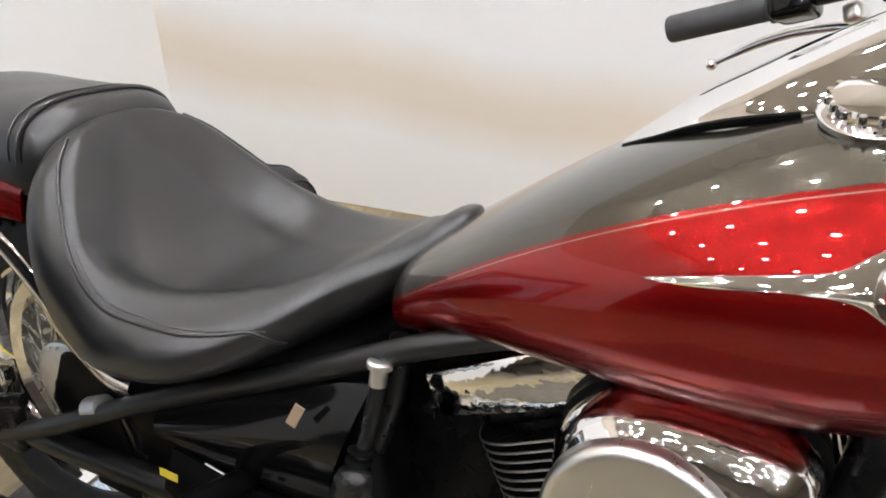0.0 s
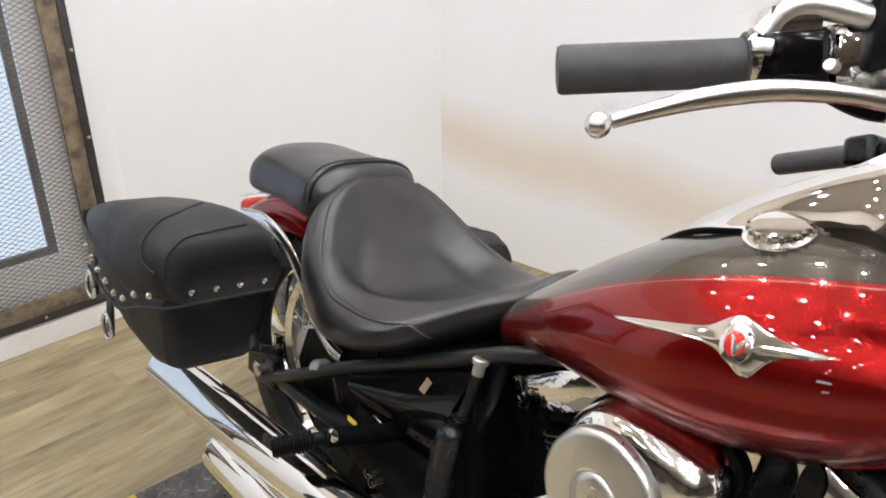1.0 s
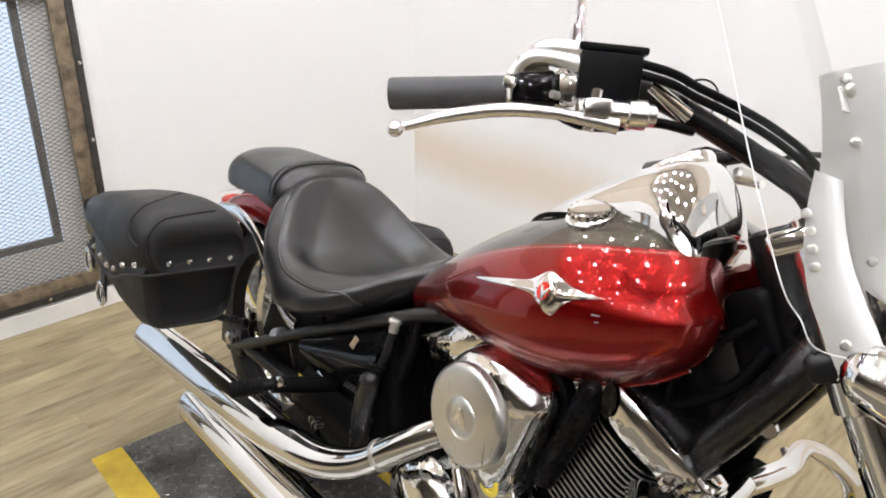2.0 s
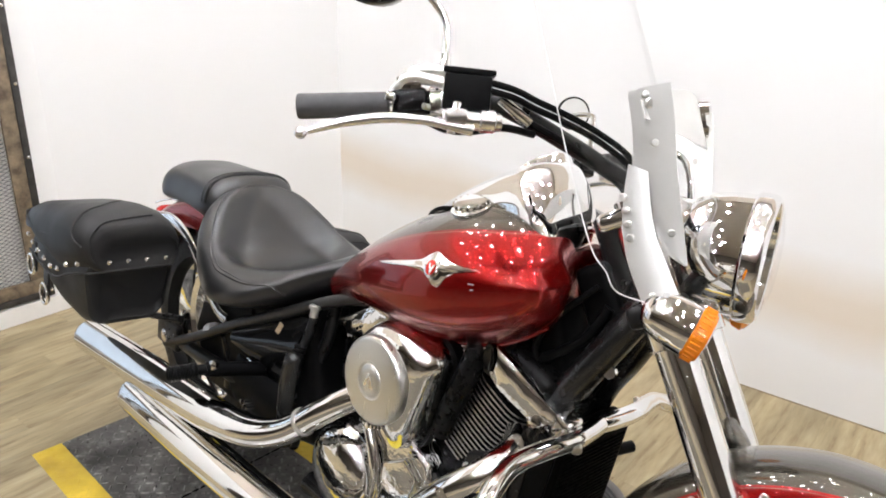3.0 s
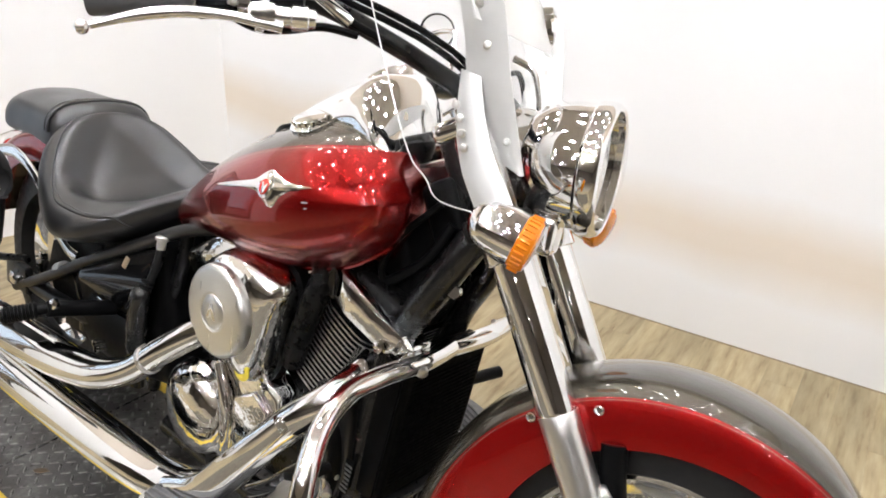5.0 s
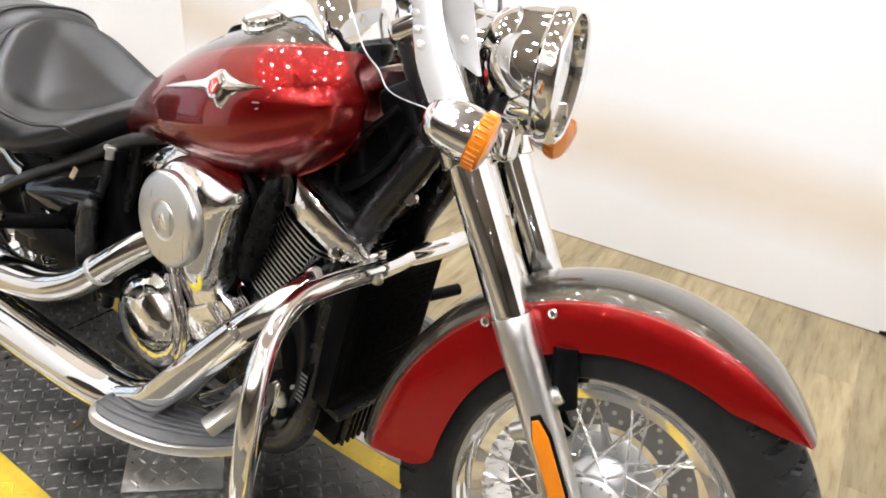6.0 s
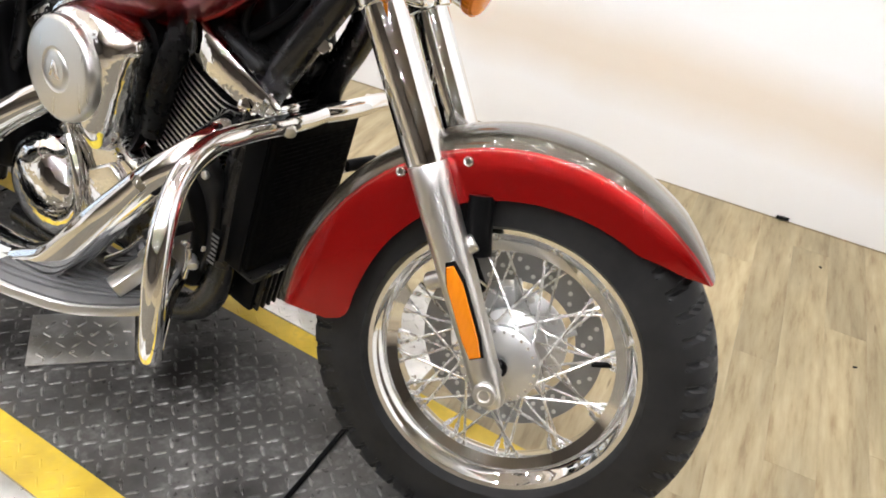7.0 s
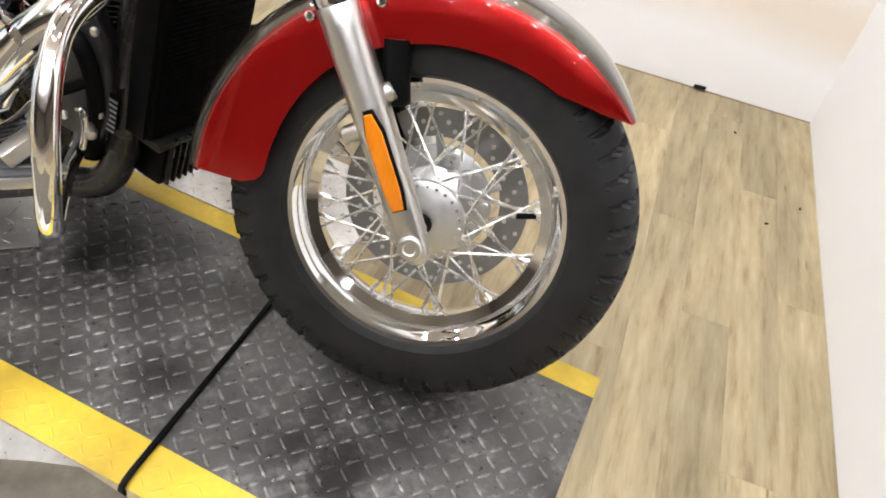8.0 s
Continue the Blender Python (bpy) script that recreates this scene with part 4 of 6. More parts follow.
headlight = part("headlight", lathe([(-0.004, 0.0), (-0.004, 0.045), (0.004, 0.066), (0.02, 0.082), (0.042, 0.091), (0.07, 0.0955), (0.098, 0.097), (0.101, 0.1005), (0.104, 0.102), (0.122, 0.102), (0.130, 0.0985), (0.133, 0.094), (0.131, 0.0895), (0.12, 0.088)], 64, _hl), CHROME, bike, "large round chrome headlight", STEER)
part("reflector_bowl", lathe([(0.118, 0.088), (0.09, 0.075), (0.06, 0.045), (0.05, 0.0)], 40, _hl), CHROME, headlight)
part("lens", lathe([(0.12, 0.0885), (0.131, 0.0895), (0.138, 0.08), (0.145, 0.05), (0.148, 0.0)], 48, _hl), SHIELD, headlight, "clear domed headlight lens")
part("headlight_bracket", box(0.05, 0.05, 0.06, Matrix.Translation((1.36, 0, 0.815)), 0.012, 3), CHROME, bike, "", STEER)
part("visor_cup", lathe([(-0.05, 0.0), (-0.05, 0.05), (-0.02, 0.075), (0.012, 0.07), (0.012, 0.0)], 40, _hl), CHROME, bike, "chrome cup behind the headlight", STEER)

# turn signals
for _s in (-1, 1):
    _tm = along((1.3364, 0.2179 * _s, 0.8411), (1.4079, 0.2041 * _s, 0.8229))
    sig = part("turn_signal", lathe([(-0.012, 0), (-0.0115, 0.008), (-0.006, 0.019), (0.004, 0.028), (0.018, 0.0325), (0.037, 0.0355), (0.056, 0.0355), (0.056, 0)], 36, _tm), CHROME, bike, "chrome bullet turn signal", STEER)
    part("lens", lathe([(0.056, 0.034), (0.06, 0.0365), (0.071, 0.0365), (0.077, 0.033), (0.080, 0.02), (0.081, 0.0)], 36, _tm), AMBER, sig, "round amber lens with ribbed edge")
    rib = mesh_of("lens_rib", rod((0.0368, 0, 0.059), (0.0368, 0, 0.073), 0.0016, 6))
    for _i in range(30):
        part("lens_rib", rib, AMBER, sig, "", _tm @ Matrix.Rotation(2 * math.pi * _i / 30, 4, "Z"))
    part("signal_stalk", rod((1.36, 0.19 * _s, 0.828), (1.335, 0.06 * _s, 0.808), 0.011), CHROME, bike, "", STEER)
    part("signal_clamp", lathe([(-0.02, 0.033), (-0.018, 0.036), (0.018, 0.036), (0.02, 0.033)], 32, along(fork_point(0.565, 0.104 * _s), fork_point(0.7, 0.104 * _s))), CHROME, bike, "", STEER)

# handlebar, grips, levers, mirrors
def both(pts):
    return [tuple(p) for p in pts] + [(x, -y, z) for x, y, z in pts[-2::-1]]


part("handlebar", tube(both([(0.848, -0.415, 0.984), (0.93, -0.368, 1.008), (1.00, -0.328, 1.03), (1.07, -0.283, 1.047), (1.15, -0.20, 1.022), (1.213, -0.125, 0.995), (1.238, -0.075, 0.985), (1.246, -0.03, 0.984), (1.246, 0, 0.984)]), 0.0135, 16), BLACK, bike, "black wide pulled-back handlebar", BAR)
for _s in (-1, 1):
    part("riser", rod((1.232, 0.05 * _s, 0.945), (1.242, 0.05 * _s, 0.985), 0.016, 20), BLACK, bike, "", BAR)
    g0, g1 = Vector((0.838, 0.4207 * _s, 0.979)), Vector((0.945, 0.36 * _s, 1.012))
    grip = part("grip", lathe([(0, 0), (0, 0.012), (0.001, 0.0165), (0.004, 0.0178), (0.118, 0.0172), (0.128, 0.0172), (0.13, 0.021), (0.137, 0.021), (0.138, 0.014), (0.138, 0)], 28, along(g0, g1)), GRIP_RUBBER, bike, "dark grey rubber grip", BAR)
    if _s < 0:
        part("switch_housing", box(0.052, 0.042, 0.05, along(g1 + (g1 - g0).normalized() * 0.03, g1 + (g1 - g0)), 0.011, 3), GLOSS, bike, "black switch housing on the handlebar", BAR)
        part("throttle_clamp", lathe([(0, 0.02), (0.004, 0.024), (0.014, 0.024), (0.018, 0.02), (0.018, 0)], 24, along(g1 + (g1 - g0).normalized() * 0.002, g1 + (g1 - g0))), CHROME, bike, "", BAR)
        part("throttle_cover", box(0.05, 0.036, 0.02, along(g1 + (g1 - g0).normalized() * 0.03, g1 + (g1 - g0)) @ Matrix.Translation((0, 0.026, 0)) @ pose(0, 0, 0, 90), 0.006, 2), CHROME, bike, "chrome throttle cable cover", BAR)
        part("throttle_clamp", lathe([(0, 0.02), (0.004, 0.0235), (0.012, 0.0235), (0.016, 0.02), (0.016, 0)], 24, along(g1 + (g1 - g0).normalized() * 0.054, g1 + (g1 - g0))), CHROME, bike, "", BAR)
        part("switch_button", box(0.014, 0.012, 0.012, Matrix.Translation((0.965, -0.385, 1.02)), 0.003), CHROME, bike, "", BAR)
    else:
        part("switch_housing", box(0.06, 0.046, 0.05, along(g1 + (g1 - g0).normalized() * 0.03, g1 + (g1 - g0)), 0.012, 3), GLOSS, bike, "black switch housing on the handlebar", BAR)
    # lever in front of the grip
    part("lever_perch", box(0.038, 0.024, 0.022, along(Vector((1.04, 0.345 * _s, 1.012)), Vector((1.1, 0.30 * _s, 1.04))), 0.008, 3), STEEL, bike, "silver lever perch", BAR)
    part("lever", tube([(1.075, 0.344 * _s, 1.002, 0.0085), (1.04, 0.372 * _s, 1.0, 0.0065), (1.02, 0.388 * _s, 0.998, 0.0062), (0.985, 0.415 * _s, 0.99, 0.0072), (0.95, 0.443 * _s, 0.974, 0.0068), (0.925, 0.463 * _s, 0.958, 0.005), (0.912, 0.474 * _s, 0.949, 0.0045)], 0.007, 14, flat=0.7), LEVER, bike, "polished silver hand lever", BAR)
    part("lever_ball", lathe([(-0.0105, 0), (-0.0098, 0.0038), (-0.0074, 0.0074), (-0.004, 0.0097), (0, 0.0105), (0.004, 0.0097), (0.0074, 0.0074), (0.0098, 0.0038), (0.0105, 0)], 24, Matrix.Translation((0.906, 0.479 * _s, 0.945)) @ Matrix.Scale(0.8, 4)), LEVER, bike, "", BAR)
    # mirror
    part("mirror_stem", tube([(0.998, 0.318 * _s, 1.05), (0.992, 0.318 * _s, 1.09), (0.986, 0.32 * _s, 1.122), (0.975, 0.325 * _s, 1.140 - 0.01 * _s), (0.94, 0.348 * _s, 1.155 - 0.025 * _s), (0.905, 0.372 * _s, 1.158 - 0.035 * _s)], 0.0055, 12), CHROME, bike, "chrome mirror stem", BAR)
    part("stem_nut", rod((0.996, 0.318 * _s, 1.062), (0.99, 0.319 * _s, 1.1), 0.0085, 16), CHROME, bike, "", BAR)
    _mm = along((0.885 if _s < 0 else 0.905, 0.395 * _s, 1.183 if _s < 0 else 1.136), (0.79 if _s < 0 else 0.98, 0.395 * _s + (0.02 if _s < 0 else -0.06), 1.16 - 0.035 * _s))
    mir = part("mirror", lathe([(-0.028, 0.0), (-0.026, 0.02), (-0.016, 0.042), (0, 0.052), (0.004, 0.052), (0.005, 0.049), (0.003, 0.047), (0.003, 0)], 40, _mm, *((1.6, 0.88) if _s < 0 else (0.8, 0.72))), GLOSS, bike, "oval black-backed mirror with chrome edge", BAR)
    part("mirror_glass", lathe([(0.0034, 0), (0.0034, 0.0465), (0.0044, 0.0465), (0.0044, 0)], 40, _mm, *((1.6, 0.88) if _s < 0 else (0.8, 0.72))), MIRROR, mir)
# brake master cylinder and reservoir on the right, cables
_mc = along(Vector((1.035, -0.362, 1.008)), Vector((1.10, -0.312, 1.022)))
master = part("master_cylinder", lathe([(0, 0), (0, 0.011), (0.002, 0.013), (0.05, 0.013), (0.052, 0.0155), (0.07, 0.0155), (0.072, 0.012), (0.08, 0.0115), (0.08, 0)], 20, _mc), LEVER, bike, "silver brake master cylinder", BAR)
part("lever_pivot", box(0.04, 0.02, 0.03, _mc @ Matrix.Translation((0, 0.004, 0.018)), 0.006, 2), LEVER, bike, "cast lever pivot", BAR)
part("pivot_bolt", rod((1.048, -0.352, 0.990), (1.046, -0.350, 1.034), 0.0062, 12), CHROME, bike, "", BAR)
part("bar_clamp_block", box(0.03, 0.036, 0.042, along(Vector((1.012, -0.33, 1.03)), Vector((1.08, -0.28, 1.05))), 0.007, 2), CHROME, bike, "chrome handlebar clamp", BAR)
for _dy in (-0.011, 0.011):
    part("clamp_bolt", rod((1.005, -0.347 + _dy * 0.5, 1.03 + _dy), (1.002, -0.356 + _dy * 0.5, 1.03 + _dy), 0.0045, 10), STEEL, bike, "", BAR)
part("switch_wire", tube([(1.0, -0.35, 1.003), (1.03, -0.335, 0.996), (1.06, -0.315, 1.003), (1.09, -0.285, 1.018), (1.12, -0.25, 1.02)], 0.0055, 8), PLASTIC, bike, "black switch wiring under the handlebar", BAR)
part("brake_reservoir", box(0.066, 0.048, 0.052, Matrix.Translation((1.036, -0.315, 1.05)) @ pose(0, 0, 0, 0, -8, 32), 0.006, 2), PLASTIC, bike, "black brake fluid reservoir", BAR)
part("reservoir_lid", box(0.072, 0.053, 0.008, Matrix.Translation((1.032, -0.315, 1.079)) @ pose(0, 0, 0, 0, -8, 32), 0.003, 2), PLASTIC, bike, "", BAR)
part("throttle_elbow", tube([(0.965, -0.365, 1.045), (0.975, -0.36, 1.062), (1.0, -0.345, 1.07), (1.03, -0.33, 1.07)], 0.0085, 12), STEEL, bike, "", BAR)
part("throttle_elbow", tube([(0.958, -0.37, 1.03), (0.972, -0.368, 1.052), (1.0, -0.35, 1.056), (1.03, -0.335, 1.055)], 0.0085, 12), STEEL, bike, "", BAR)
for _k, _dz in ((0, 0.0), (1, 0.0105)):
    part("throttle_cable", tube([(1.02, -0.342, 1.06 + _dz), (1.09, -0.30, 1.06 + _dz), (1.117, -0.26, 1.054 + _dz), (1.146, -0.22, 1.048 + _dz), (1.184, -0.17, 1.036 + _dz), (1.225, -0.12, 1.012 + _dz), (1.26, -0.085, 0.97), (1.27, -0.06, 0.9), (1.25, -0.05, 0.82)], 0.0048, 10), PLASTIC, bike, "black throttle cable", BAR)
part("brake_hose", tube([(1.085, -0.285, 1.05), (1.11, -0.265, 1.035), (1.17, -0.19, 1.012), (1.23, -0.11, 0.97), (1.26, -0.075, 0.88), (1.30, -0.07, 0.78)], 0.0055, 10), PLASTIC, bike, "black brake hose", BAR)
part("hose_fitting", rod((1.075, -0.292, 1.055), (1.115, -0.262, 1.032), 0.0085, 12), CHROME, bike, "", BAR)
part("clutch_cable", tube([(1.06, 0.33, 1.03), (1.14, 0.26, 1.06), (1.2, 0.17, 1.05), (1.25, 0.1, 0.97), (1.26, 0.05, 0.85)], 0.005, 10), PLASTIC, bike, "", BAR)

# windshield and its brackets
def shield_mesh():
    rings = []
    nu, nv = 30, 34
    bm = bmesh.new()
    grid = {}
    for side, th in ((0, 0.0), (1, 0.0035)):
        for i in range(nu + 1):
            u = i / nu
            half = float(np.interp(u, [0, 0.036, 0.1, 0.21, 0.36, 0.6, 0.9, 1.0], [0.13, 0.27, 0.30, 0.302, 0.295, 0.283, 0.25, 0.08]))
            x, z = 1.365 - 0.469 * u, 0.835 + 0.84 * u
            for j in range(nv + 1):
                v = 2 * j / nv - 1
                y = half * v
                bend = 0.62 * y * y + 0.0
                grid[side, i, j] = bm.verts.new((x - bend - th * 0.87, y, z - bend * 0.2 + th * 0.5))
    for side in (0, 1):
        for i in range(nu):
            for j in range(nv):
                q = [grid[side, i, j], grid[side, i + 1, j], grid[side, i + 1, j + 1], grid[side, i, j + 1]]
                bm.faces.new(q if side else q[::-1])
    edge = [(i, 0) for i in range(nu)] + [(nu, j) for j in range(nv)] + [(i, nv) for i in range(nu, 0, -1)] + [(0, j) for j in range(nv, 0, -1)]
    for k in range(len(edge)):
        a, b = edge[k], edge[(k + 1) % len(edge)]
        bm.faces.new((grid[(0, *a)], grid[(0, *b)], grid[(1, *b)], grid[(1, *a)]))
    return bm


# White colour paints in the bright glint along the clear sheet's edge.
SHIELD_EDGE = m_plain("painted_edge_glint", (0.8, 0.8, 0.8), 0.15, 0, 0.05)
shield = part("windshield", shield_mesh(), SHIELD, bike, "large clear plastic windshield", STEER, sharp=60)
def shield_rim(u):
    half = float(np.interp(u, [0, 0.036, 0.1, 0.21, 0.36, 0.6, 0.9, 1.0], [0.13, 0.27, 0.30, 0.302, 0.295, 0.283, 0.25, 0.08]))
    return 1.365 - 0.469 * u - 0.62 * half * half, half, 0.835 + 0.84 * u - 0.124 * half * half


_us = [0, 0.015, 0.036, 0.065, 0.1, 0.21, 0.36, 0.6, 0.9, 1.0]
part("shield_edge", tube([(x, -h, z) for x, h, z in map(shield_rim, _us)], 0.0008, 8, 5), SHIELD_EDGE, shield, "thin white tube for the glint of the sheet edge")
def curved_plate(left, right, y, bulge, thick=0.003):
    """A plate between two edges given as (x, z) pairs, bowed outwards across its width."""
    rings = []
    for a, b in zip(spline(left, 5), spline(right, 5)):
        front, back = [], []
        for k in range(11):
            v = k / 10
            yy = y + bulge * (1 - (2 * v - 1) ** 2)
            x, z = a[0] + (b[0] - a[0]) * v, a[1] + (b[1] - a[1]) * v
            front.append((x, yy, z))
            back.append((x, yy - math.copysign(thick, bulge), z))
        rings.append(front + back[::-1])
    return loft(rings)


for _s in (-1, 1):
    def lean(bm):
        # the plates lean inwards towards their lower ends
        for v in bm.verts:
            v.co.y = _s * (0.10 + 0.2 * (v.co.z - 0.9) + v.co.y)
        return bm
    br = part("windshield_bracket", lean(curved_plate([(1.208, 1.118), (1.217, 1.095), (1.230, 1.053), (1.238, 1.014), (1.257, 0.981), (1.279, 0.940), (1.308, 0.910), (1.338, 0.896)], [(1.266, 1.140), (1.280, 1.101), (1.290, 1.065), (1.300, 1.027), (1.312, 0.990), (1.325, 0.952), (1.335, 0.921), (1.343, 0.898)], 0.004, 0.004)), BRACKET, bike, "satin metal windshield bracket blade", STEER)
    for _bx, _bz, _by in ((1.312, 0.938, 0.1145), (1.263, 1.056, 0.139), (1.236, 1.118, 0.151)):
        part("bracket_bolt", lathe([(-0.006, 0.0058), (0.002, 0.0058), (0.004, 0.004), (0.0045, 0)], 14, along((_bx, _by * _s, _bz), (_bx + 0.03, _by * _s + 0.1 * _s, _bz))), STEEL, br)
for _s in (-1, 1):
    shroud = part("fork_shroud", curved_plate([(1.232, 1.02), (1.236, 0.98), (1.246, 0.933), (1.264, 0.888), (1.288, 0.852), (1.318, 0.812)], [(1.262, 1.015), (1.28, 0.965), (1.298, 0.928), (1.319, 0.897), (1.341, 0.868), (1.362, 0.838)], 0.134 * _s, 0.0045 * _s), BRACKET, bike, "wide satin plate over the fork tube", STEER)
    for _bx, _bz in ((1.238, 0.972), (1.247, 0.955), (1.255, 0.936), (1.263, 0.918), (1.316, 0.846)):
        part("shroud_bolt", lathe([(0, 0.006), (0.003, 0.006), (0.005, 0.004), (0.0055, 0)], 14, along((_bx, 0.1385 * _s, _bz), (_bx, 0.3 * _s, _bz))), STEEL, shroud)
def strap_mesh():
    """Wide plate across the windshield, bowed to its curve, lower edge cut up in the middle."""
    rings = []
    for i in range(37):
        v = -1 + i / 18
        y = 0.152 * v
        z0, z1 = 1.098 - 0.024 * math.cos(v * math.pi / 2) - 0.012 * abs(v), 1.108 + 0.042 * math.cos(v * math.pi / 2) ** 0.7
        sec = []
        for th in (0.0, 0.003):
            row = [(1.287 - 2.1 * y * y - 0.5 * (z - 1.10) - th, y, z) for z in (z0, z0 + 0.002, (z0 + z1) / 2, z1 - 0.002, z1)]
            sec += row if th == 0 else row[::-1]
        rings.append(sec)
    return loft(rings)


strap = part("shield_strap", strap_mesh(), BRACKET, bike, "broad satin strap across the windshield", STEER)
for _y in (-0.146, 0.146):
    part("strap_bolt", lathe([(-0.004, 0.0085), (0.003, 0.0085), (0.0055, 0.006), (0.006, 0)], 14, along((1.244, _y, 1.108), (1.30, _y * 1.5, 1.112))), STEEL, strap)
part("strap_boss", lathe([(-0.01, 0.02), (0.004, 0.02), (0.009, 0.015), (0.010, 0.0)], 24, along((1.277, 0.055, 1.118), (1.32, 0.075, 1.13)), 0.75, 1.5), CHROME, strap, "polished boss on the strap")
part("shield_hook", tube([(1.285, 0.10, 0.95), (1.28, 0.10, 0.985), (1.27, 0.10, 1.019), (1.251, 0.10, 1.053), (1.215, 0.10, 1.066)], 0.006, 10), CHROME, bike, "bent chrome rod behind the windshield", STEER)

# steering neck and frame
part("neck", rod((1.29, 0, 0.77), (1.185, 0, 0.94), 0.038, 24), BLACK, bike, "black steering neck")
part("neck_cover", box(0.075, 0.11, 0.13, Matrix.Translation((1.215, 0.01, 0.80)) @ pose(0, 0, 0, 0, -30), 0.02, 3), PLASTIC, bike, "black plastic neck cover")
part("ignition_lock", lathe([(0, 0.012), (0.006, 0.012), (0.008, 0.01), (0.008, 0)], 20, along((1.27, -0.062, 0.705), (1.29, -0.12, 0.71))), CHROME, bike, "round chrome lock barrel")
for _s in (-1, 1):
    part("down_tube", tube([(1.297, 0.03 * _s, 0.83), (1.272, 0.052 * _s, 0.77), (1.232, 0.068 * _s, 0.69), (1.185, 0.075 * _s, 0.60), (1.158, 0.085 * _s, 0.48), (1.15, 0.095 * _s, 0.34), (1.13, 0.1 * _s, 0.22), (1.06, 0.11 * _s, 0.165), (0.9, 0.115 * _s, 0.155), (0.6, 0.115 * _s, 0.16)], 0.027, 20), TUBE_BLACK, bike, "thick black frame down tube")
    part("frame_rail", tube([(1.0, 0.06 * _s, 0.72), (0.80, 0.10 * _s, 0.672), (0.66, 0.135 * _s, 0.63), (0.50, 0.15 * _s, 0.55), (0.30, 0.158 * _s, 0.45), (0.12, 0.172 * _s, 0.352), (-0.02, 0.178 * _s, 0.285)], 0.0135, 14), FRAME_BLACK, bike, "black frame rail below the seat")
    part("seat_tube", tube([(0.60, 0.09 * _s, 0.60), (0.595, 0.10 * _s, 0.52), (0.57, 0.11 * _s, 0.42), (0.54, 0.11 * _s, 0.3), (0.50, 0.10 * _s, 0.2)], 0.014, 12), BLACK, bike, "")
    part("swing_arm", tube([(0.52, 0.12 * _s, 0.30), (0.3, 0.15 * _s, 0.31), (0.1, 0.16 * _s, 0.305), (-0.03, 0.162 * _s, 0.312)], 0.019, 12), FRAME_BLACK, bike, "black swing arm")
    part("axle_plate", box(0.12, 0.02, 0.075, Matrix.Translation((-0.01, 0.175 * _s, 0.317)), 0.008, 3), BLACK, bike, "")
    part("rear_axle_nut", lathe([(0, 0.018), (0.012, 0.018), (0.014, 0.014), (0.014, 0)], 6, along((0, 0.186 * _s, 0.317), (0, 0.3 * _s, 0.317))), CHROME, bike)
part("air_duct", box(0.12, 0.15, 0.13, Matrix.Translation((1.115, 0.01, 0.70)) @ pose(0, 0, 0, 0, -20), 0.02, 3), PLASTIC, bike, "black duct below the tank")
part("wiring_loom", tube([(1.24, -0.05, 0.80), (1.215, -0.07, 0.74), (1.16, -0.08, 0.69), (1.10, -0.07, 0.66)], 0.009, 10), PLASTIC, bike, "black taped wiring")
part("wiring_loom", tube([(1.22, -0.06, 0.83), (1.17, -0.085, 0.77), (1.14, -0.09, 0.71), (1.15, -0.08, 0.66)], 0.006, 10), PLASTIC, bike)

# side cover, battery box
part("side_cover", curved_plate([(0.30, 0.45), (0.38, 0.485), (0.478, 0.529), (0.55, 0.556), (0.60, 0.571)], [(0.33, 0.395), (0.363, 0.381), (0.43, 0.376), (0.50, 0.378), (0.55, 0.383)], -0.148, -0.032, 0.006), GLOSS, bike, "glossy black side cover", sharp=50)
part("lower_side_cover", curved_plate([(0.31, 0.375), (0.37, 0.37), (0.43, 0.368), (0.50, 0.37), (0.55, 0.376)], [(0.30, 0.25), (0.37, 0.245), (0.43, 0.24), (0.50, 0.245), (0.555, 0.25)], -0.15, -0.016, 0.006), PLASTIC, bike, "matt black lower side cover", sharp=50)
part("cover_badge", rod((0.385, -0.170, 0.397), (0.455, -0.1735, 0.392), 0.0028, 8), CHROME, bike, "small chrome script on the side cover")
part("key_tag", slab([(-0.006, -0.012), (0.006, -0.013), (0.007, 0.012), (-0.005, 0.013)], 0.003, Matrix.Translation((0.53, -0.186, 0.53)) @ pose(0, 0, 0, 80, 20, 10), 0.001), m_plain("brass_clip", (0.45, 0.34, 0.24), 0.35, 0.6), bike, "small brass clip on the side cover")
part("brake_rod", tube([(0.612, -0.158, 0.585, 0.0075), (0.612, -0.166, 0.55, 0.0095), (0.610, -0.176, 0.52, 0.0085), (0.61, -0.19, 0.495, 0.011)], 0.009, 14), BLACK, bike, "black brake cylinder push rod")
boot = part("rear_brake_cylinder", tube([(0.617, -0.2, 0.508, 0.008), (0.617, -0.202, 0.501, 0.019), (0.613, -0.204, 0.48, 0.023), (0.606, -0.204, 0.43, 0.0235), (0.598, -0.2, 0.36, 0.023), (0.59, -0.19, 0.28, 0.02)], 0.02, 20, flat=0.8), TUBE_BLACK, bike, "black rounded brake cylinder boot")
for _i in range(3):
    part("boot_ring", lathe([(-0.003, 0.0115), (-0.0015, 0.0145), (0.0015, 0.0145), (0.003, 0.0115)], 18, along((0.6105, -0.184 - 0.004 * _i, 0.515 - 0.009 * _i), (0.612, -0.2, 0.47))), PLASTIC, boot)
part("rail_bolt", lathe([(-0.014, 0.0), (-0.014, 0.0095), (0.004, 0.0095), (0.005, 0.0135), (0.011, 0.0135), (0.013, 0.011), (0.013, 0.0)], 18, along((0.6115, -0.157, 0.594), (0.6115, -0.152, 0.63))), STEEL, bike, "silver bolt under the frame rail")
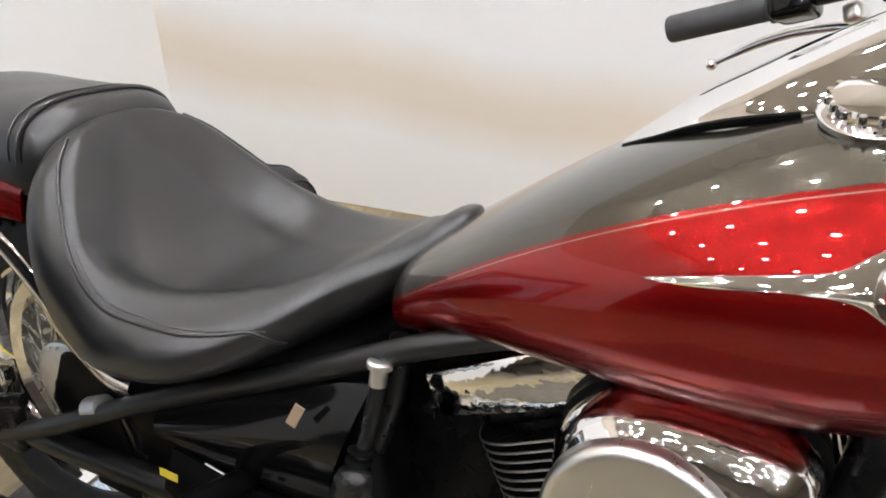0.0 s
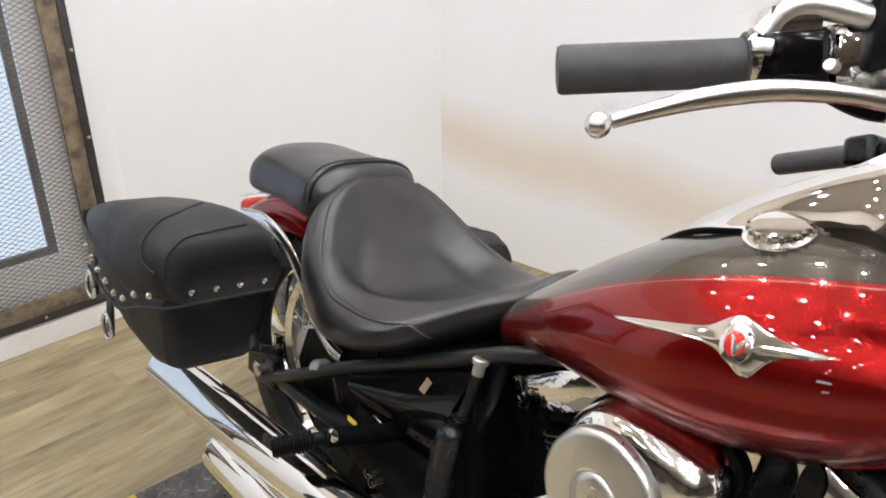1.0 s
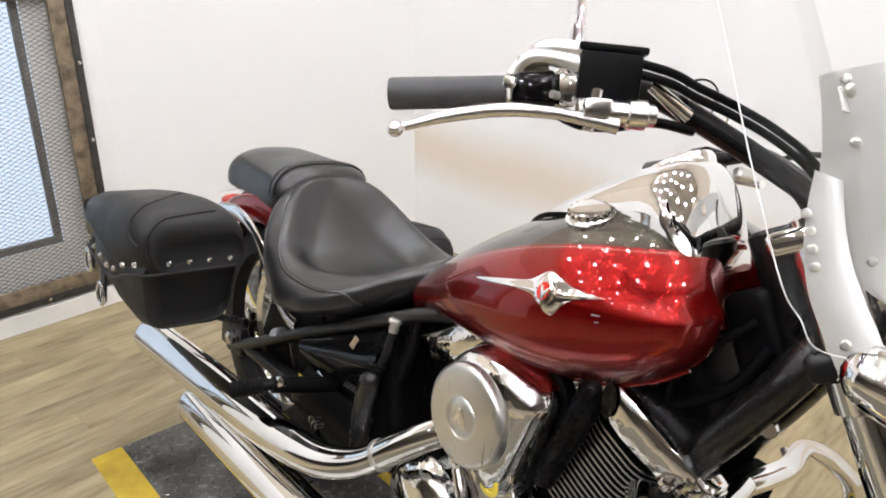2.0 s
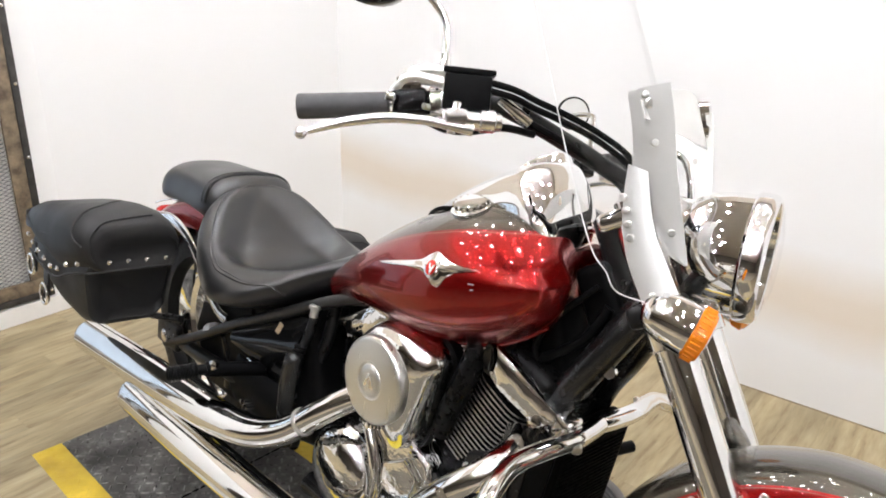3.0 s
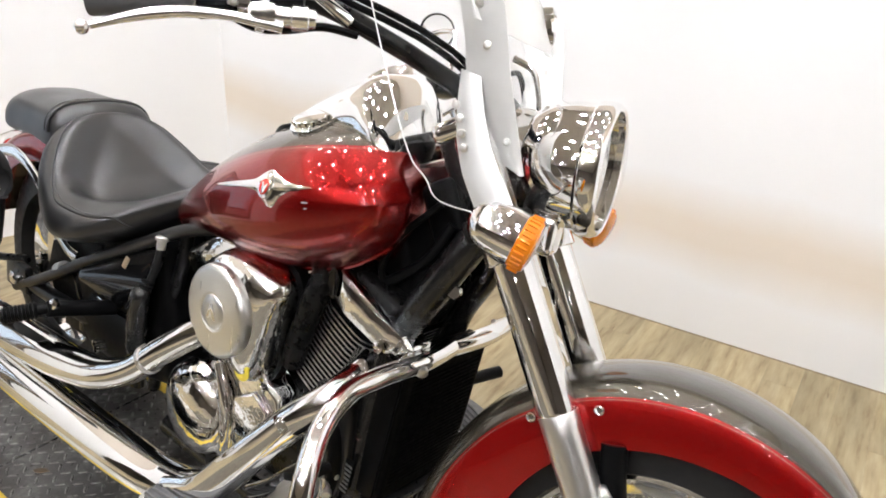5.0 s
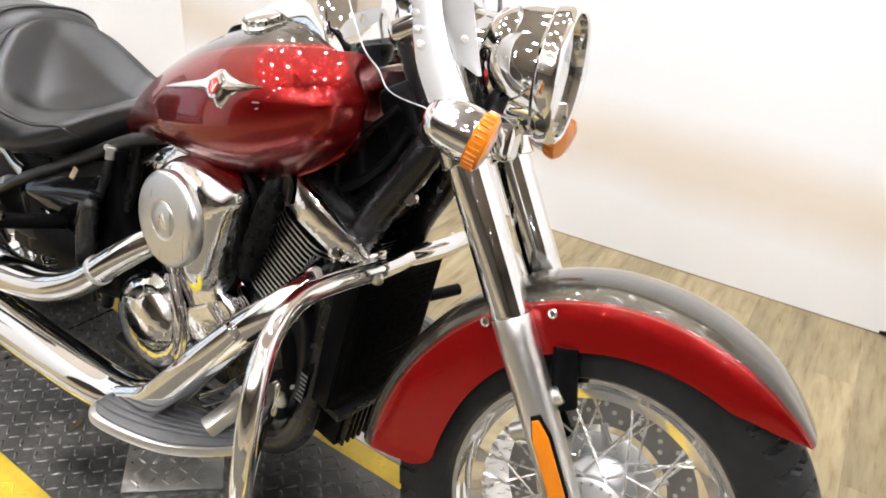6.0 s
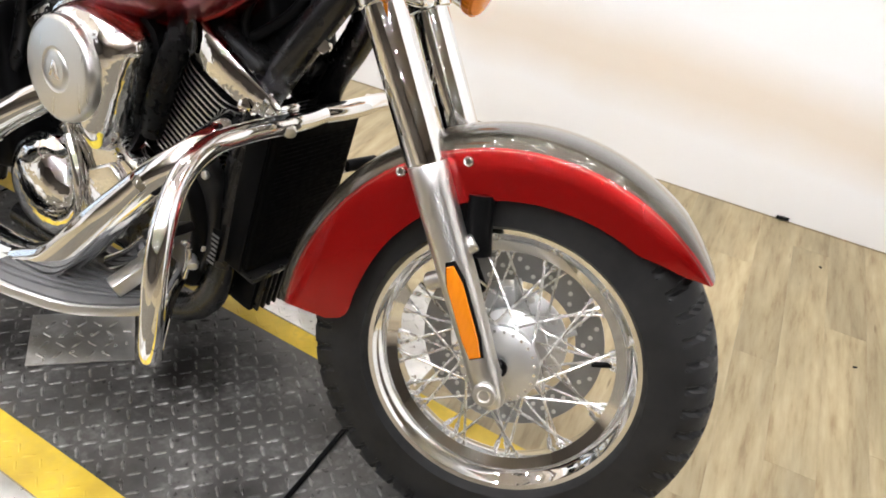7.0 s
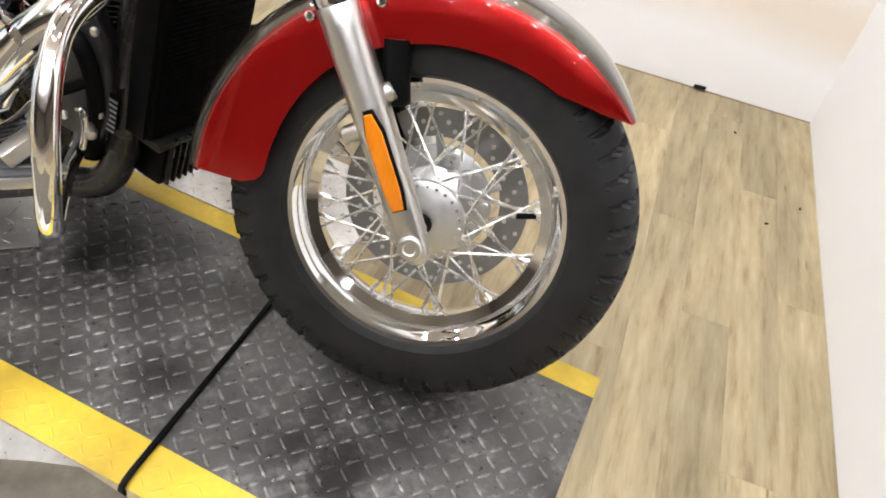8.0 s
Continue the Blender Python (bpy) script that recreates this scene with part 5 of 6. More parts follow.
part("rail_sleeve", lathe([(-0.016, 0.0145), (-0.015, 0.0172), (0.015, 0.0172), (0.016, 0.0145)], 18, along((0.19, -0.1605, 0.398), (0.30, -0.158, 0.45))), SILVER, bike, "worn grey sleeve on the frame rail")
for _x, _y, _z in ((0.436, -0.199, 0.298), (0.414, -0.192, 0.301)):
    part("cover_screw", lathe([(-0.02, 0.006), (0.0, 0.006), (0.001, 0.009), (0.005, 0.008), (0.0065, 0.004), (0.0065, 0)], 12, along((_x, _y, _z), (_x, _y - 0.1, _z + 0.01))), CHROME, bike)
for _i in range(5):
    part("cable_clip", lathe([(-0.004, 0.0), (-0.002, 0.004), (0.002, 0.004), (0.004, 0.0)], 10, along((0.553 + 0.008 * _i, -0.156 - 0.001 * (_i % 2), 0.523 + 0.005 * _i - 0.004 * (_i % 2)), (0.56, -0.3, 0.53))), CHROME, bike)
part("inner_guard", tube([(0.20, -0.135, 0.40), (0.225, -0.138, 0.36), (0.24, -0.138, 0.31), (0.242, -0.135, 0.25)], 0.016, 14, flat=0.4), GLOSS, bike, "curved black inner mudguard edge")
part("inner_guard", slab([(0.12, 0.22), (0.30, 0.22), (0.33, 0.33), (0.31, 0.43), (0.20, 0.40), (0.13, 0.34)], 0.008, Matrix.Translation((0, -0.115, 0)) @ pose(0, 0, 0, 90), 0.003), PLASTIC, bike, "black inner mudguard plate")
part("battery_box", box(0.30, 0.27, 0.33, Matrix.Translation((0.455, 0, 0.39)) @ pose(0, 0, 0, 0, -14), 0.03, 3), PLASTIC, bike, "black battery box")
part("shock_linkage", rod((0.25, -0.10, 0.28), (0.5, -0.08, 0.42), 0.022, 14), BLACK, bike)
part("number_label", slab([(0, 0), (0.03, 0), (0.03, 0.012), (0, 0.012)], 0.001, Matrix.Translation((0.30, -0.165, 0.34)) @ pose(0, 0, 0, 90, 0, 0), 0), YELLOW_TAG, bike, "small yellow sticker")

# engine
part("gearbox", box(0.16, 0.12, 0.40, Matrix.Translation((0.67, 0, 0.44)), 0.03, 3), ENGINE_BLACK, bike, "black gearbox housing behind the cylinders")
engine = part("engine", box(0.36, 0.24, 0.26, Matrix.Translation((0.92, 0, 0.33)), 0.05, 4), ENGINE_BLACK, bike, "black V-twin crankcase")


def cylinder_part(base, tilt, face, wide=1.0, up=0.0):
    """Finned cylinder and head; tilt in degrees, forward positive."""
    m = Matrix.Translation(base) @ pose(0, 0, 0, 0, tilt, 0)
    cyl = part("cylinder", box(0.11, 0.19, 0.22, m @ Matrix.Translation((0, 0, 0.10)), 0.03, 3), ENGINE_BLACK, bike, "black cylinder with bright-edged cooling fins")
    def outline(k):
        return [(wide * k * 0.072 * power(math.cos(a * math.pi / 18), 0.5), k * 0.118 * power(math.sin(a * math.pi / 18), 0.5)) for a in range(36)]
    fin = mesh_of("fin", slab(outline(1.0), 0.0036, None, 0.001, 1))
    edge = mesh_of("fin_edge", loft([[(k * x, k * y, z) for x, y in outline(1.0)] for k, z in ((1.0, 0.0006), (1.012, 0.0010), (1.012, 0.0028), (1.0, 0.0032))], False))
    for i in range(17):
        f = part("fin", fin, ENGINE_BLACK, cyl, "", m @ Matrix.Translation((0, 0, 0.012 + 0.0105 * i)))
        part("fin_edge", edge, FIN_EDGE, f, "bright machined fin edge")
    head = part("cylinder_head", box(0.15, 0.22, 0.085, m @ Matrix.Translation((0, 0, 0.235)), 0.025, 3), ENGINE_BLACK, bike, "black cylinder head")
    part("head_cover", loft([[m @ Vector((x, -0.112 - d * (1 - abs(x) / 0.12) ** 0.4 if abs(x) < 0.12 else -0.112, 0.232 + up + k * (0.03 - 0.10 * abs(x) * 0.5))) for k, d in ((-1, 0.008), (-0.93, 0.017), (-0.5, 0.02), (0.1, 0.021), (0.75, 0.019), (0.95, 0.015), (1, 0.006), (0.9, -0.012), (-0.9, -0.012))] for x in [-0.105 + 0.21 * i / 16 for i in range(17)]]), CAST_CHROME, head, "bright chrome rocker cover")
    if face > 0:
        # A raised black oval paints in the dark of a recess in the cover.
        part("cover_recess", lathe([(0, 0.0), (0.0, 0.02), (0.0015, 0.021), (0.002, 0.019), (0.001, 0.016), (0.0008, 0.0)], 28, along(m @ Vector((-0.045, -0.1325, 0.234)), m @ Vector((-0.045, -0.3, 0.234))), 0.62, 1.3), GLOSS, head, "black oval disc for the dark of a recess")
    part("head_bolt", lathe([(0, 0.011), (0.007, 0.011), (0.009, 0.007), (0.009, 0)], 6, along(m @ Vector((0.085, -0.125, 0.215)), m @ Vector((0.085, -0.3, 0.215)))), CHROME, head)
    return cyl


cylinder_part((1.021, 0, 0.435), 25, 1)
cylinder_part((0.865, 0, 0.392), -28, -1, 1.38, 0.016)

# air cleaner: teardrop housing with a satin disc
def teardrop(k=1.0):
    pts = spline([(0.80, 0.565), (0.805, 0.62), (0.85, 0.66), (0.92, 0.672), (0.985, 0.662), (1.012, 0.632), (1.005, 0.585), (0.988, 0.52), (0.97, 0.465), (0.945, 0.435), (0.915, 0.45), (0.875, 0.475), (0.82, 0.515)], 5, True)
    cx, cz = 0.905, 0.57
    return [(cx + (p[0] - cx) * k, cz + (p[1] - cz) * k) for p in pts]


air = part("air_cleaner", loft([[(x, y, z) for x, z in teardrop(k)] for y, k in ((-0.10, 0.8), (-0.13, 0.96), (-0.15, 1.0), (-0.17, 0.99), (-0.19, 0.93), (-0.203, 0.82), (-0.209, 0.66), (-0.211, 0.3), (-0.211, 0.02))]), CAST_CHROME, bike, "chrome teardrop air cleaner housing", sharp=60)
part("air_cleaner_base", loft([[(x, y, z) for x, z in teardrop(k)] for y, k in ((-0.115, 0.98), (-0.118, 1.03), (-0.14, 1.035), (-0.143, 0.98))]), PLASTIC, air, "black backing plate")
_am = along((0.888, -0.192, 0.563), (0.885, -0.29, 0.566))
part("air_cleaner_disc", lathe([(0.0, 0.084), (0.02, 0.084), (0.028, 0.0825), (0.0315, 0.079), (0.0325, 0.074), (0.034, 0.036), (0.0325, 0.034), (0.0325, 0.031), (0.0345, 0.029), (0.036, 0.02), (0.0365, 0.0)], 64, _am), BRUSHED_DISC, air, "satin round air cleaner cover")
part("disc_mark", slab([(-0.016, 0.012), (-0.004, 0.012), (0.001, -0.004), (0.005, 0.012), (0.013, 0.012), (0.003, -0.015), (-0.003, -0.015)], 0.0015, _am @ Matrix.Translation((0, 0, 0.036)) @ pose(0, 0, 0, 0, 0, 180), 0.0004), CHROME, air, "raised mark in the centre")
part("housing_bolt", lathe([(0, 0.009), (0.005, 0.009), (0.007, 0.005), (0.007, 0)], 12, along((0.985, -0.186, 0.635), (1.0, -0.3, 0.64))), STEEL, air)
part("yellow_tag", lathe([(0, 0.019), (0.002, 0.019), (0.003, 0.015), (0.003, 0.011), (0.0, 0.011)], 24, along((0.945, -0.200, 0.468), (0.95, -0.3, 0.466))), YELLOW_TAG, air, "round yellow tag")

part("intake_duct", tube([(1.035, -0.10, 0.70), (1.042, -0.125, 0.65), (1.03, -0.135, 0.59), (1.005, -0.13, 0.53), (0.985, -0.12, 0.48)], 0.022, 18), ENGINE_BLACK, bike, "black intake duct between the cylinders")
part("front_case_cover", slab([(1.045, -0.275), (1.12, -0.262), (1.155, -0.33), (1.15, -0.45), (1.12, -0.50), (1.065, -0.48), (1.04, -0.40)], 0.03, Matrix.Translation((0, -0.105, 0)) @ pose(0, 0, 0, -90) @ Matrix.Translation((0, 0, -0.03)), 0.01, 3), FRAME_BLACK, engine, "black painted front engine cover")
for _x, _z in ((1.06, 0.30), (1.135, 0.33), (1.13, 0.46), (1.07, 0.455)):
    part("case_bolt", lathe([(0, 0.0075), (0.006, 0.0075), (0.008, 0.005), (0.008, 0)], 10, along((_x, -0.133, _z), (_x, -0.3, _z))), STEEL, engine)
# crankcase covers
part("case_cover", lathe([(0, 0.100), (0.055, 0.100), (0.060, 0.0985), (0.064, 0.0955), (0.070, 0.0945), (0.080, 0.088), (0.090, 0.074), (0.097, 0.052), (0.1005, 0.026), (0.1015, 0.0)], 64, along((0.775, -0.105, 0.305), (0.768, -0.3, 0.303))), CAST_CHROME, engine, "round polished crankcase cover", sharp=50)
def casting(points, y0, y1, bevel):
    return slab(points, y1 - y0, Matrix.Translation((0, -y0, 0)) @ pose(0, 0, 0, 90), bevel, 3)


part("side_casting", casting([(0.835, 0.235), (0.90, 0.232), (0.975, 0.285), (1.025, 0.375), (1.01, 0.432), (0.955, 0.458), (0.90, 0.47), (0.835, 0.462), (0.80, 0.435), (0.845, 0.40), (0.872, 0.34), (0.868, 0.28)], 0.11, 0.172, 0.012), CAST_CHROME, engine, "bright chrome side casting of the engine", sharp=50)
part("casting_plate", casting([(0.885, 0.30), (0.93, 0.292), (0.985, 0.35), (0.998, 0.40), (0.96, 0.425), (0.905, 0.395)], 0.17, 0.184, 0.006), CAST_CHROME, engine, "raised square plate on the casting", sharp=50)
part("casting_rib", tube([(0.872, -0.176, 0.255), (0.888, -0.184, 0.30), (0.890, -0.186, 0.345), (0.876, -0.184, 0.395), (0.85, -0.178, 0.435)], 0.011, 14), CAST_CHROME, engine)
for _i in range(6):
    part("casting_fin", rod((0.838 + 0.011 * _i, -0.168, 0.428 + 0.004 * _i), (0.846 + 0.011 * _i, -0.182, 0.462), 0.0032, 8), CAST_CHROME, engine)
for _x, _z in ((0.866, 0.248), (0.925, 0.252), (1.0, 0.335), (0.83, 0.447), (1.012, 0.395), (0.87, 0.455)):
    part("cover_bolt", lathe([(0, 0.008), (0.007, 0.008), (0.009, 0.005), (0.009, 0)], 12, along((_x, -0.165, _z), (_x, -0.3, _z))), CHROME, engine)

# exhaust
part("lower_exhaust", tube([(1.15, -0.12, 0.555, 0.02), (1.185, -0.17, 0.555, 0.023), (1.183, -0.22, 0.53, 0.026), (1.12, -0.25, 0.46, 0.029), (1.02, -0.268, 0.335, 0.031), (0.95, -0.272, 0.266, 0.034), (0.87, -0.278, 0.228, 0.04), (0.75, -0.288, 0.215, 0.045), (0.5, -0.305, 0.217, 0.047), (0.3, -0.317, 0.223, 0.047), (0.13, -0.327, 0.229, 0.046)], 0.04, 28, 8), CHROME, bike, "long chrome lower exhaust pipe", sharp=60)
part("upper_exhaust", tube([(0.90, -0.13, 0.53, 0.022), (0.86, -0.175, 0.52, 0.025), (0.815, -0.21, 0.49, 0.026), (0.765, -0.24, 0.445, 0.0265), (0.70, -0.265, 0.385, 0.028), (0.62, -0.283, 0.345, 0.033), (0.52, -0.295, 0.326, 0.038), (0.38, -0.306, 0.316, 0.043), (0.1, -0.322, 0.300, 0.046), (-0.15, -0.334, 0.285, 0.045)], 0.04, 28, 8), CHROME, bike, "long chrome upper exhaust pipe", sharp=60)
for _p, _q, _r in (((0.13, -0.327, 0.229), (0.12, -0.3275, 0.2293), 0.043), ((-0.15, -0.334, 0.285), (-0.16, -0.3345, 0.2845), 0.042)):
    part("exhaust_tip", lathe([(0, 0), (0.003, _r * 0.7), (0.010, _r * 0.98), (0.014, _r * 0.9), (0.008, _r * 0.75)], 28, along(_p, _q)), CHROME, bike, "dark exhaust mouth")
part("pipe_clamp", lathe([(-0.005, 0.0275), (-0.004, 0.0292), (0.004, 0.0292), (0.005, 0.0275)], 28, along((0.735, -0.2525, 0.4165), (0.70, -0.265, 0.385))), STEEL, bike, "thin clamp round the upper pipe")
part("heat_shield", tube([(1.14, -0.275, 0.485, 0.016), (1.07, -0.295, 0.395, 0.024), (0.99, -0.308, 0.297, 0.028), (0.91, -0.315, 0.25, 0.03)], 0.02, 18, flat=0.5), CHROME, bike, "chrome heat shield on the front pipe", sharp=60)
part("exhaust_hanger", box(0.1, 0.02, 0.12, Matrix.Translation((0.33, -0.255, 0.27)), 0.008, 2), PLASTIC, bike)

# crash bar
part("crash_bar", tube([(1.236, 0.0, 0.578), (1.245, -0.05, 0.58), (1.25, -0.10, 0.583), (1.235, -0.16, 0.575), (1.225, -0.22, 0.562), (1.24, -0.285, 0.535), (1.268, -0.335, 0.49), (1.28, -0.355, 0.43), (1.283, -0.36, 0.36), (1.272, -0.352, 0.305), (1.25, -0.33, 0.268), (1.20, -0.28, 0.258), (1.13, -0.2, 0.258), (1.08, -0.12, 0.262)], 0.0165, 18, 8), CHROME, bike, "curved chrome engine guard bar")
part("crash_bar", tube([(1.236, 0.0, 0.578), (1.245, 0.05, 0.58), (1.25, 0.10, 0.583), (1.235, 0.16, 0.575), (1.225, 0.22, 0.562), (1.24, 0.285, 0.535), (1.268, 0.335, 0.49), (1.28, 0.355, 0.43), (1.283, 0.36, 0.36), (1.272, 0.352, 0.305), (1.245, 0.325, 0.272), (1.20, 0.26, 0.268), (1.15, 0.17, 0.29), (1.145, 0.11, 0.305)], 0.0165, 18, 8), CHROME, bike, "curved chrome engine guard bar")
for _x, _z in ((0.93, 0.452), (0.975, 0.44), (0.90, 0.31), (0.985, 0.395), (0.955, 0.275), (0.905, 0.447)):
    part("cover_bolt", lathe([(0, 0.0085), (0.006, 0.0085), (0.008, 0.006), (0.008, 0)], 12, along((_x, -0.176, _z), (_x, -0.3, _z))), CHROME, engine)
part("bar_clamp", box(0.045, 0.05, 0.045, Matrix.Translation((1.215, -0.085, 0.595)) @ pose(0, 0, 0, 0, 30), 0.01, 3), CHROME, bike, "chrome clamp on the down tube")
part("bar_bolt", lathe([(0, 0.016), (0.008, 0.016), (0.013, 0.012), (0.014, 0)], 20, along((1.195, -0.108, 0.615), (1.18, -0.3, 0.62))), STEEL, bike, "round bolt head")
for _p in ((1.262, -0.105, 0.578), (1.236, 0.128, 0.577), (1.135, -0.155, 0.305)):
    part("bar_bolt", lathe([(-0.022, 0.006), (-0.004, 0.006), (-0.003, 0.0095), (0.007, 0.0095), (0.009, 0.006), (0.009, 0)], 10, along(_p, (_p[0] + 0.1, _p[1] - 0.1, _p[2] - 0.05))), STEEL, bike)

# radiator and boxes in front of the engine
rad = part("radiator", box(0.045, 0.21, 0.27, Matrix.Translation((1.205, -0.005, 0.44)) @ pose(0, 0, 0, 0, 7), 0.01, 3), RADIATOR_BLACK, bike, "black radiator with side shroud")
for _i in range(26):
    part("radiator_fin", box(0.003, 0.18, 0.0015, Matrix.Translation((1.2285 + 0.0011 * (_i - 13), -0.005, 0.332 + 0.0084 * _i)), 0), RADIATOR_BLACK, rad)
part("side_shroud", slab([(1.165, 0.31), (1.20, 0.305), (1.235, 0.565), (1.195, 0.575), (1.178, 0.45)], 0.008, Matrix.Translation((0, -0.108, 0)) @ pose(0, 0, 0, 90), 0.003), PLASTIC, rad, "black shroud beside the radiator")
part("lower_lip", box(0.06, 0.2, 0.012, Matrix.Translation((1.195, -0.005, 0.298)) @ pose(0, 0, 0, 0, 12), 0.004, 2), BLACK, rad, "black lip below the radiator")
part("warning_label", slab([(0, 0), (0.022, 0.004), (0.032, 0.075), (0.012, 0.072)], 0.001, Matrix.Translation((1.138, -0.131, 0.30)) @ pose(0, 0, 0, 90), 0), PLASTIC, rad)
for _i in range(7):
    part("label_line", box(0.016, 0.0006, 0.004, Matrix.Translation((1.151 + 0.0014 * _i, -0.1328, 0.308 + 0.0088 * _i)) @ pose(0, 0, 0, 0, 8), 0), GREY_INK, rad)
part("water_hose", tube([(1.05, -0.12, 0.44), (1.09, -0.135, 0.44), (1.12, -0.135, 0.40), (1.125, -0.13, 0.33), (1.10, -0.125, 0.25)], 0.017, 14), PLASTIC, bike, "black coolant hose")
part("hose_cover", lathe([(0, 0.04), (0.02, 0.04), (0.03, 0.03), (0.032, 0)], 24, along((1.105, -0.10, 0.425), (1.11, -0.3, 0.43)), 1.0, 1.25), GLOSS, bike, "black moulded engine cover")
rect = part("rectifier", box(0.055, 0.125, 0.085, Matrix.Translation((1.165, 0.0, 0.24)) @ pose(0, 0, 0, 0, 10), 0.006, 2), PLASTIC, bike, "black finned rectifier box")
for _i in range(8):
    part("rectifier_fin", box(0.014, 0.005, 0.078, Matrix.Translation((1.196, -0.052 + 0.0149 * _i, 0.236)) @ pose(0, 0, 0, 0, 10), 0.001, 1), BLACK, rect)
part("brake_light_switch", tube([(1.112, -0.155, 0.335), (1.127, -0.16, 0.338), (1.13, -0.16, 0.31), (1.123, -0.16, 0.275)], 0.006, 10), CHROME, bike)
part("footboard_arm", box(0.085, 0.03, 0.026, along((1.115, -0.25, 0.314), (1.10, -0.30, 0.40)) @ pose(0, 0, 0, 0, 0, 90), 0.005, 2), STEEL, bike, "silver footboard arm")

# footboards
for _s in (-1, 1):
    ol = spline([(0.892, 0.305), (0.892, 0.340), (0.905, 0.366), (0.935, 0.379), (1.0, 0.370), (1.08, 0.342), (1.14, 0.288), (1.165, 0.240), (1.145, 0.212), (1.08, 0.222), (0.99, 0.252), (0.925, 0.277)], 5, True)
    fm = Matrix.Translation((1.03 + (0.05 if _s > 0 else 0), 0.30 * _s, 0.252)) @ pose(0, 0, 0, 0, -3) @ Matrix.Diagonal((1, _s, 1, 1)) @ Matrix.Translation((-1.03, -0.30, 0))
    board = part("footboard", slab([(x, y) for x, y in ol], 0.018, fm, 0.006), STEEL, bike, "silver edged footboard with black rubber mat")
    part("rubber_mat", slab([(1.03 + (x - 1.03) * 0.94, 0.30 + (y - 0.30) * 0.88) for x, y in ol], 0.006, fm @ Matrix.Translation((0, 0, 0.0165)), 0.002), MAT_RUBBER, board, "ribbed black rubber mat")
    for _i in range(6):
        _o = -0.042 + 0.0165 * _i
        rib = [(0.905 + 0.12 * abs(_o), 0.318 + 0.9 * _o), (0.96, 0.310 + _o), (1.03, 0.292 + 0.95 * _o), (1.095, 0.262 + 0.8 * _o), (1.138, 0.236 + 0.5 * _o)]
        part("mat_rib", tube([fm @ Vector((x, y, 0.0225)) for x, y in rib], 0.0042, 8, 5, flat=0.7), MAT_RUBBER, board)
part("brake_pedal", tube([(1.03, -0.235, 0.285), (1.08, -0.235, 0.325), (1.13, -0.24, 0.375), (1.18, -0.245, 0.42)], 0.012, 12, flat=0.6), CHROME, bike, "chrome brake pedal arm")
part("pedal_pad", box(0.06, 0.05, 0.016, Matrix.Translation((1.195, -0.262, 0.428)) @ pose(0, 0, 0, 0, -25), 0.006, 2), PLASTIC, bike, "black rubber brake pad")
part("shift_lever", tube([(1.02, 0.2, 0.3), (1.08, 0.24, 0.35), (1.13, 0.27, 0.385)], 0.008, 10), CHROME, bike, "chrome shift lever")
part("shift_peg", rod((1.12, 0.255, 0.385), (1.145, 0.325, 0.392), 0.013, 16), PLASTIC, bike, "black rubber shift peg")
part("side_stand", tube([(0.95, 0.13, 0.16), (0.97, 0.2, 0.1), (0.985, 0.255, 0.045), (1.0, 0.275, 0.04)], 0.012, 10), BLACK, bike, "black side stand")
# passenger pegs
for _s in (-1, 1):
    peg = part("passenger_peg", lathe([(0, 0), (0, 0.014), (0.003, 0.0165), (0.064, 0.0155), (0.066, 0.012), (0.085, 0.011), (0.085, 0)], 20, along((0.389, 0.372 * _s, 0.40), (0.44, 0.27 * _s, 0.42))), PLASTIC, bike, "black ribbed passenger foot peg")
    for _i in range(9):
        part("peg_rib", lathe([(-0.0022, 0.0165), (-0.0012, 0.0182), (0.0012, 0.0182), (0.0022, 0.0165)], 20, along(Vector((0.392, 0.366 * _s, 0.4012)).lerp(Vector((0.416, 0.318 * _s, 0.4106)), _i / 8), (0.44, 0.27 * _s, 0.42))), PLASTIC, peg)
    part("peg_mount", rod((0.424, 0.30 * _s, 0.413), (0.44, 0.16 * _s, 0.39), 0.017, 16), PLASTIC, bike)
    part("mount_bolt", lathe([(0, 0.011), (0.008, 0.011), (0.01, 0.007), (0.01, 0)], 12, along((0.447, 0.29 * _s, 0.43), (0.46, 0.34 * _s, 0.44))), CHROME, bike)


# saddlebags
def bag_ring(x, yo, yi, zb, zt, s, r=0.03, n=6):
    """Rounded cross-section between inner side yi and outer side yo."""
    out = []
    for cy, cz, a0 in ((yo - r, zt - r, 0), (yi + r, zt - r, 90), (yi + r, zb + r, 180), (yo - r, zb + r, 270)):
        for k in range(n + 1):
            a = radians(a0 + 90 * k / n)
            out.append((x, s * (cy + r * math.cos(a)), cz + r * math.sin(a)))
    return out


LID = ((0.200, 0.44, 0.596, 0.635, 0.012), (0.2105, 0.456, 0.582, 0.65, 0.03), (0.211, 0.472, 0.578, 0.674, 0.042), (0.203, 0.485, 0.577, 0.690, 0.05), (0.186, 0.495, 0.575, 0.701, 0.055), (0.15, 0.503, 0.563, 0.708, 0.06), (0.10, 0.508, 0.542, 0.708, 0.068), (0.05, 0.509, 0.536, 0.702, 0.072), (-0.03, 0.508, 0.545, 0.688, 0.072), (-0.1, 0.504, 0.552, 0.672, 0.066), (-0.17, 0.494, 0.562, 0.655, 0.06), (-0.27, 0.465, 0.57, 0.622, 0.04), (-0.31, 0.44, 0.575, 0.606, 0.027), (-0.32, 0.42, 0.58, 0.60, 0.015))


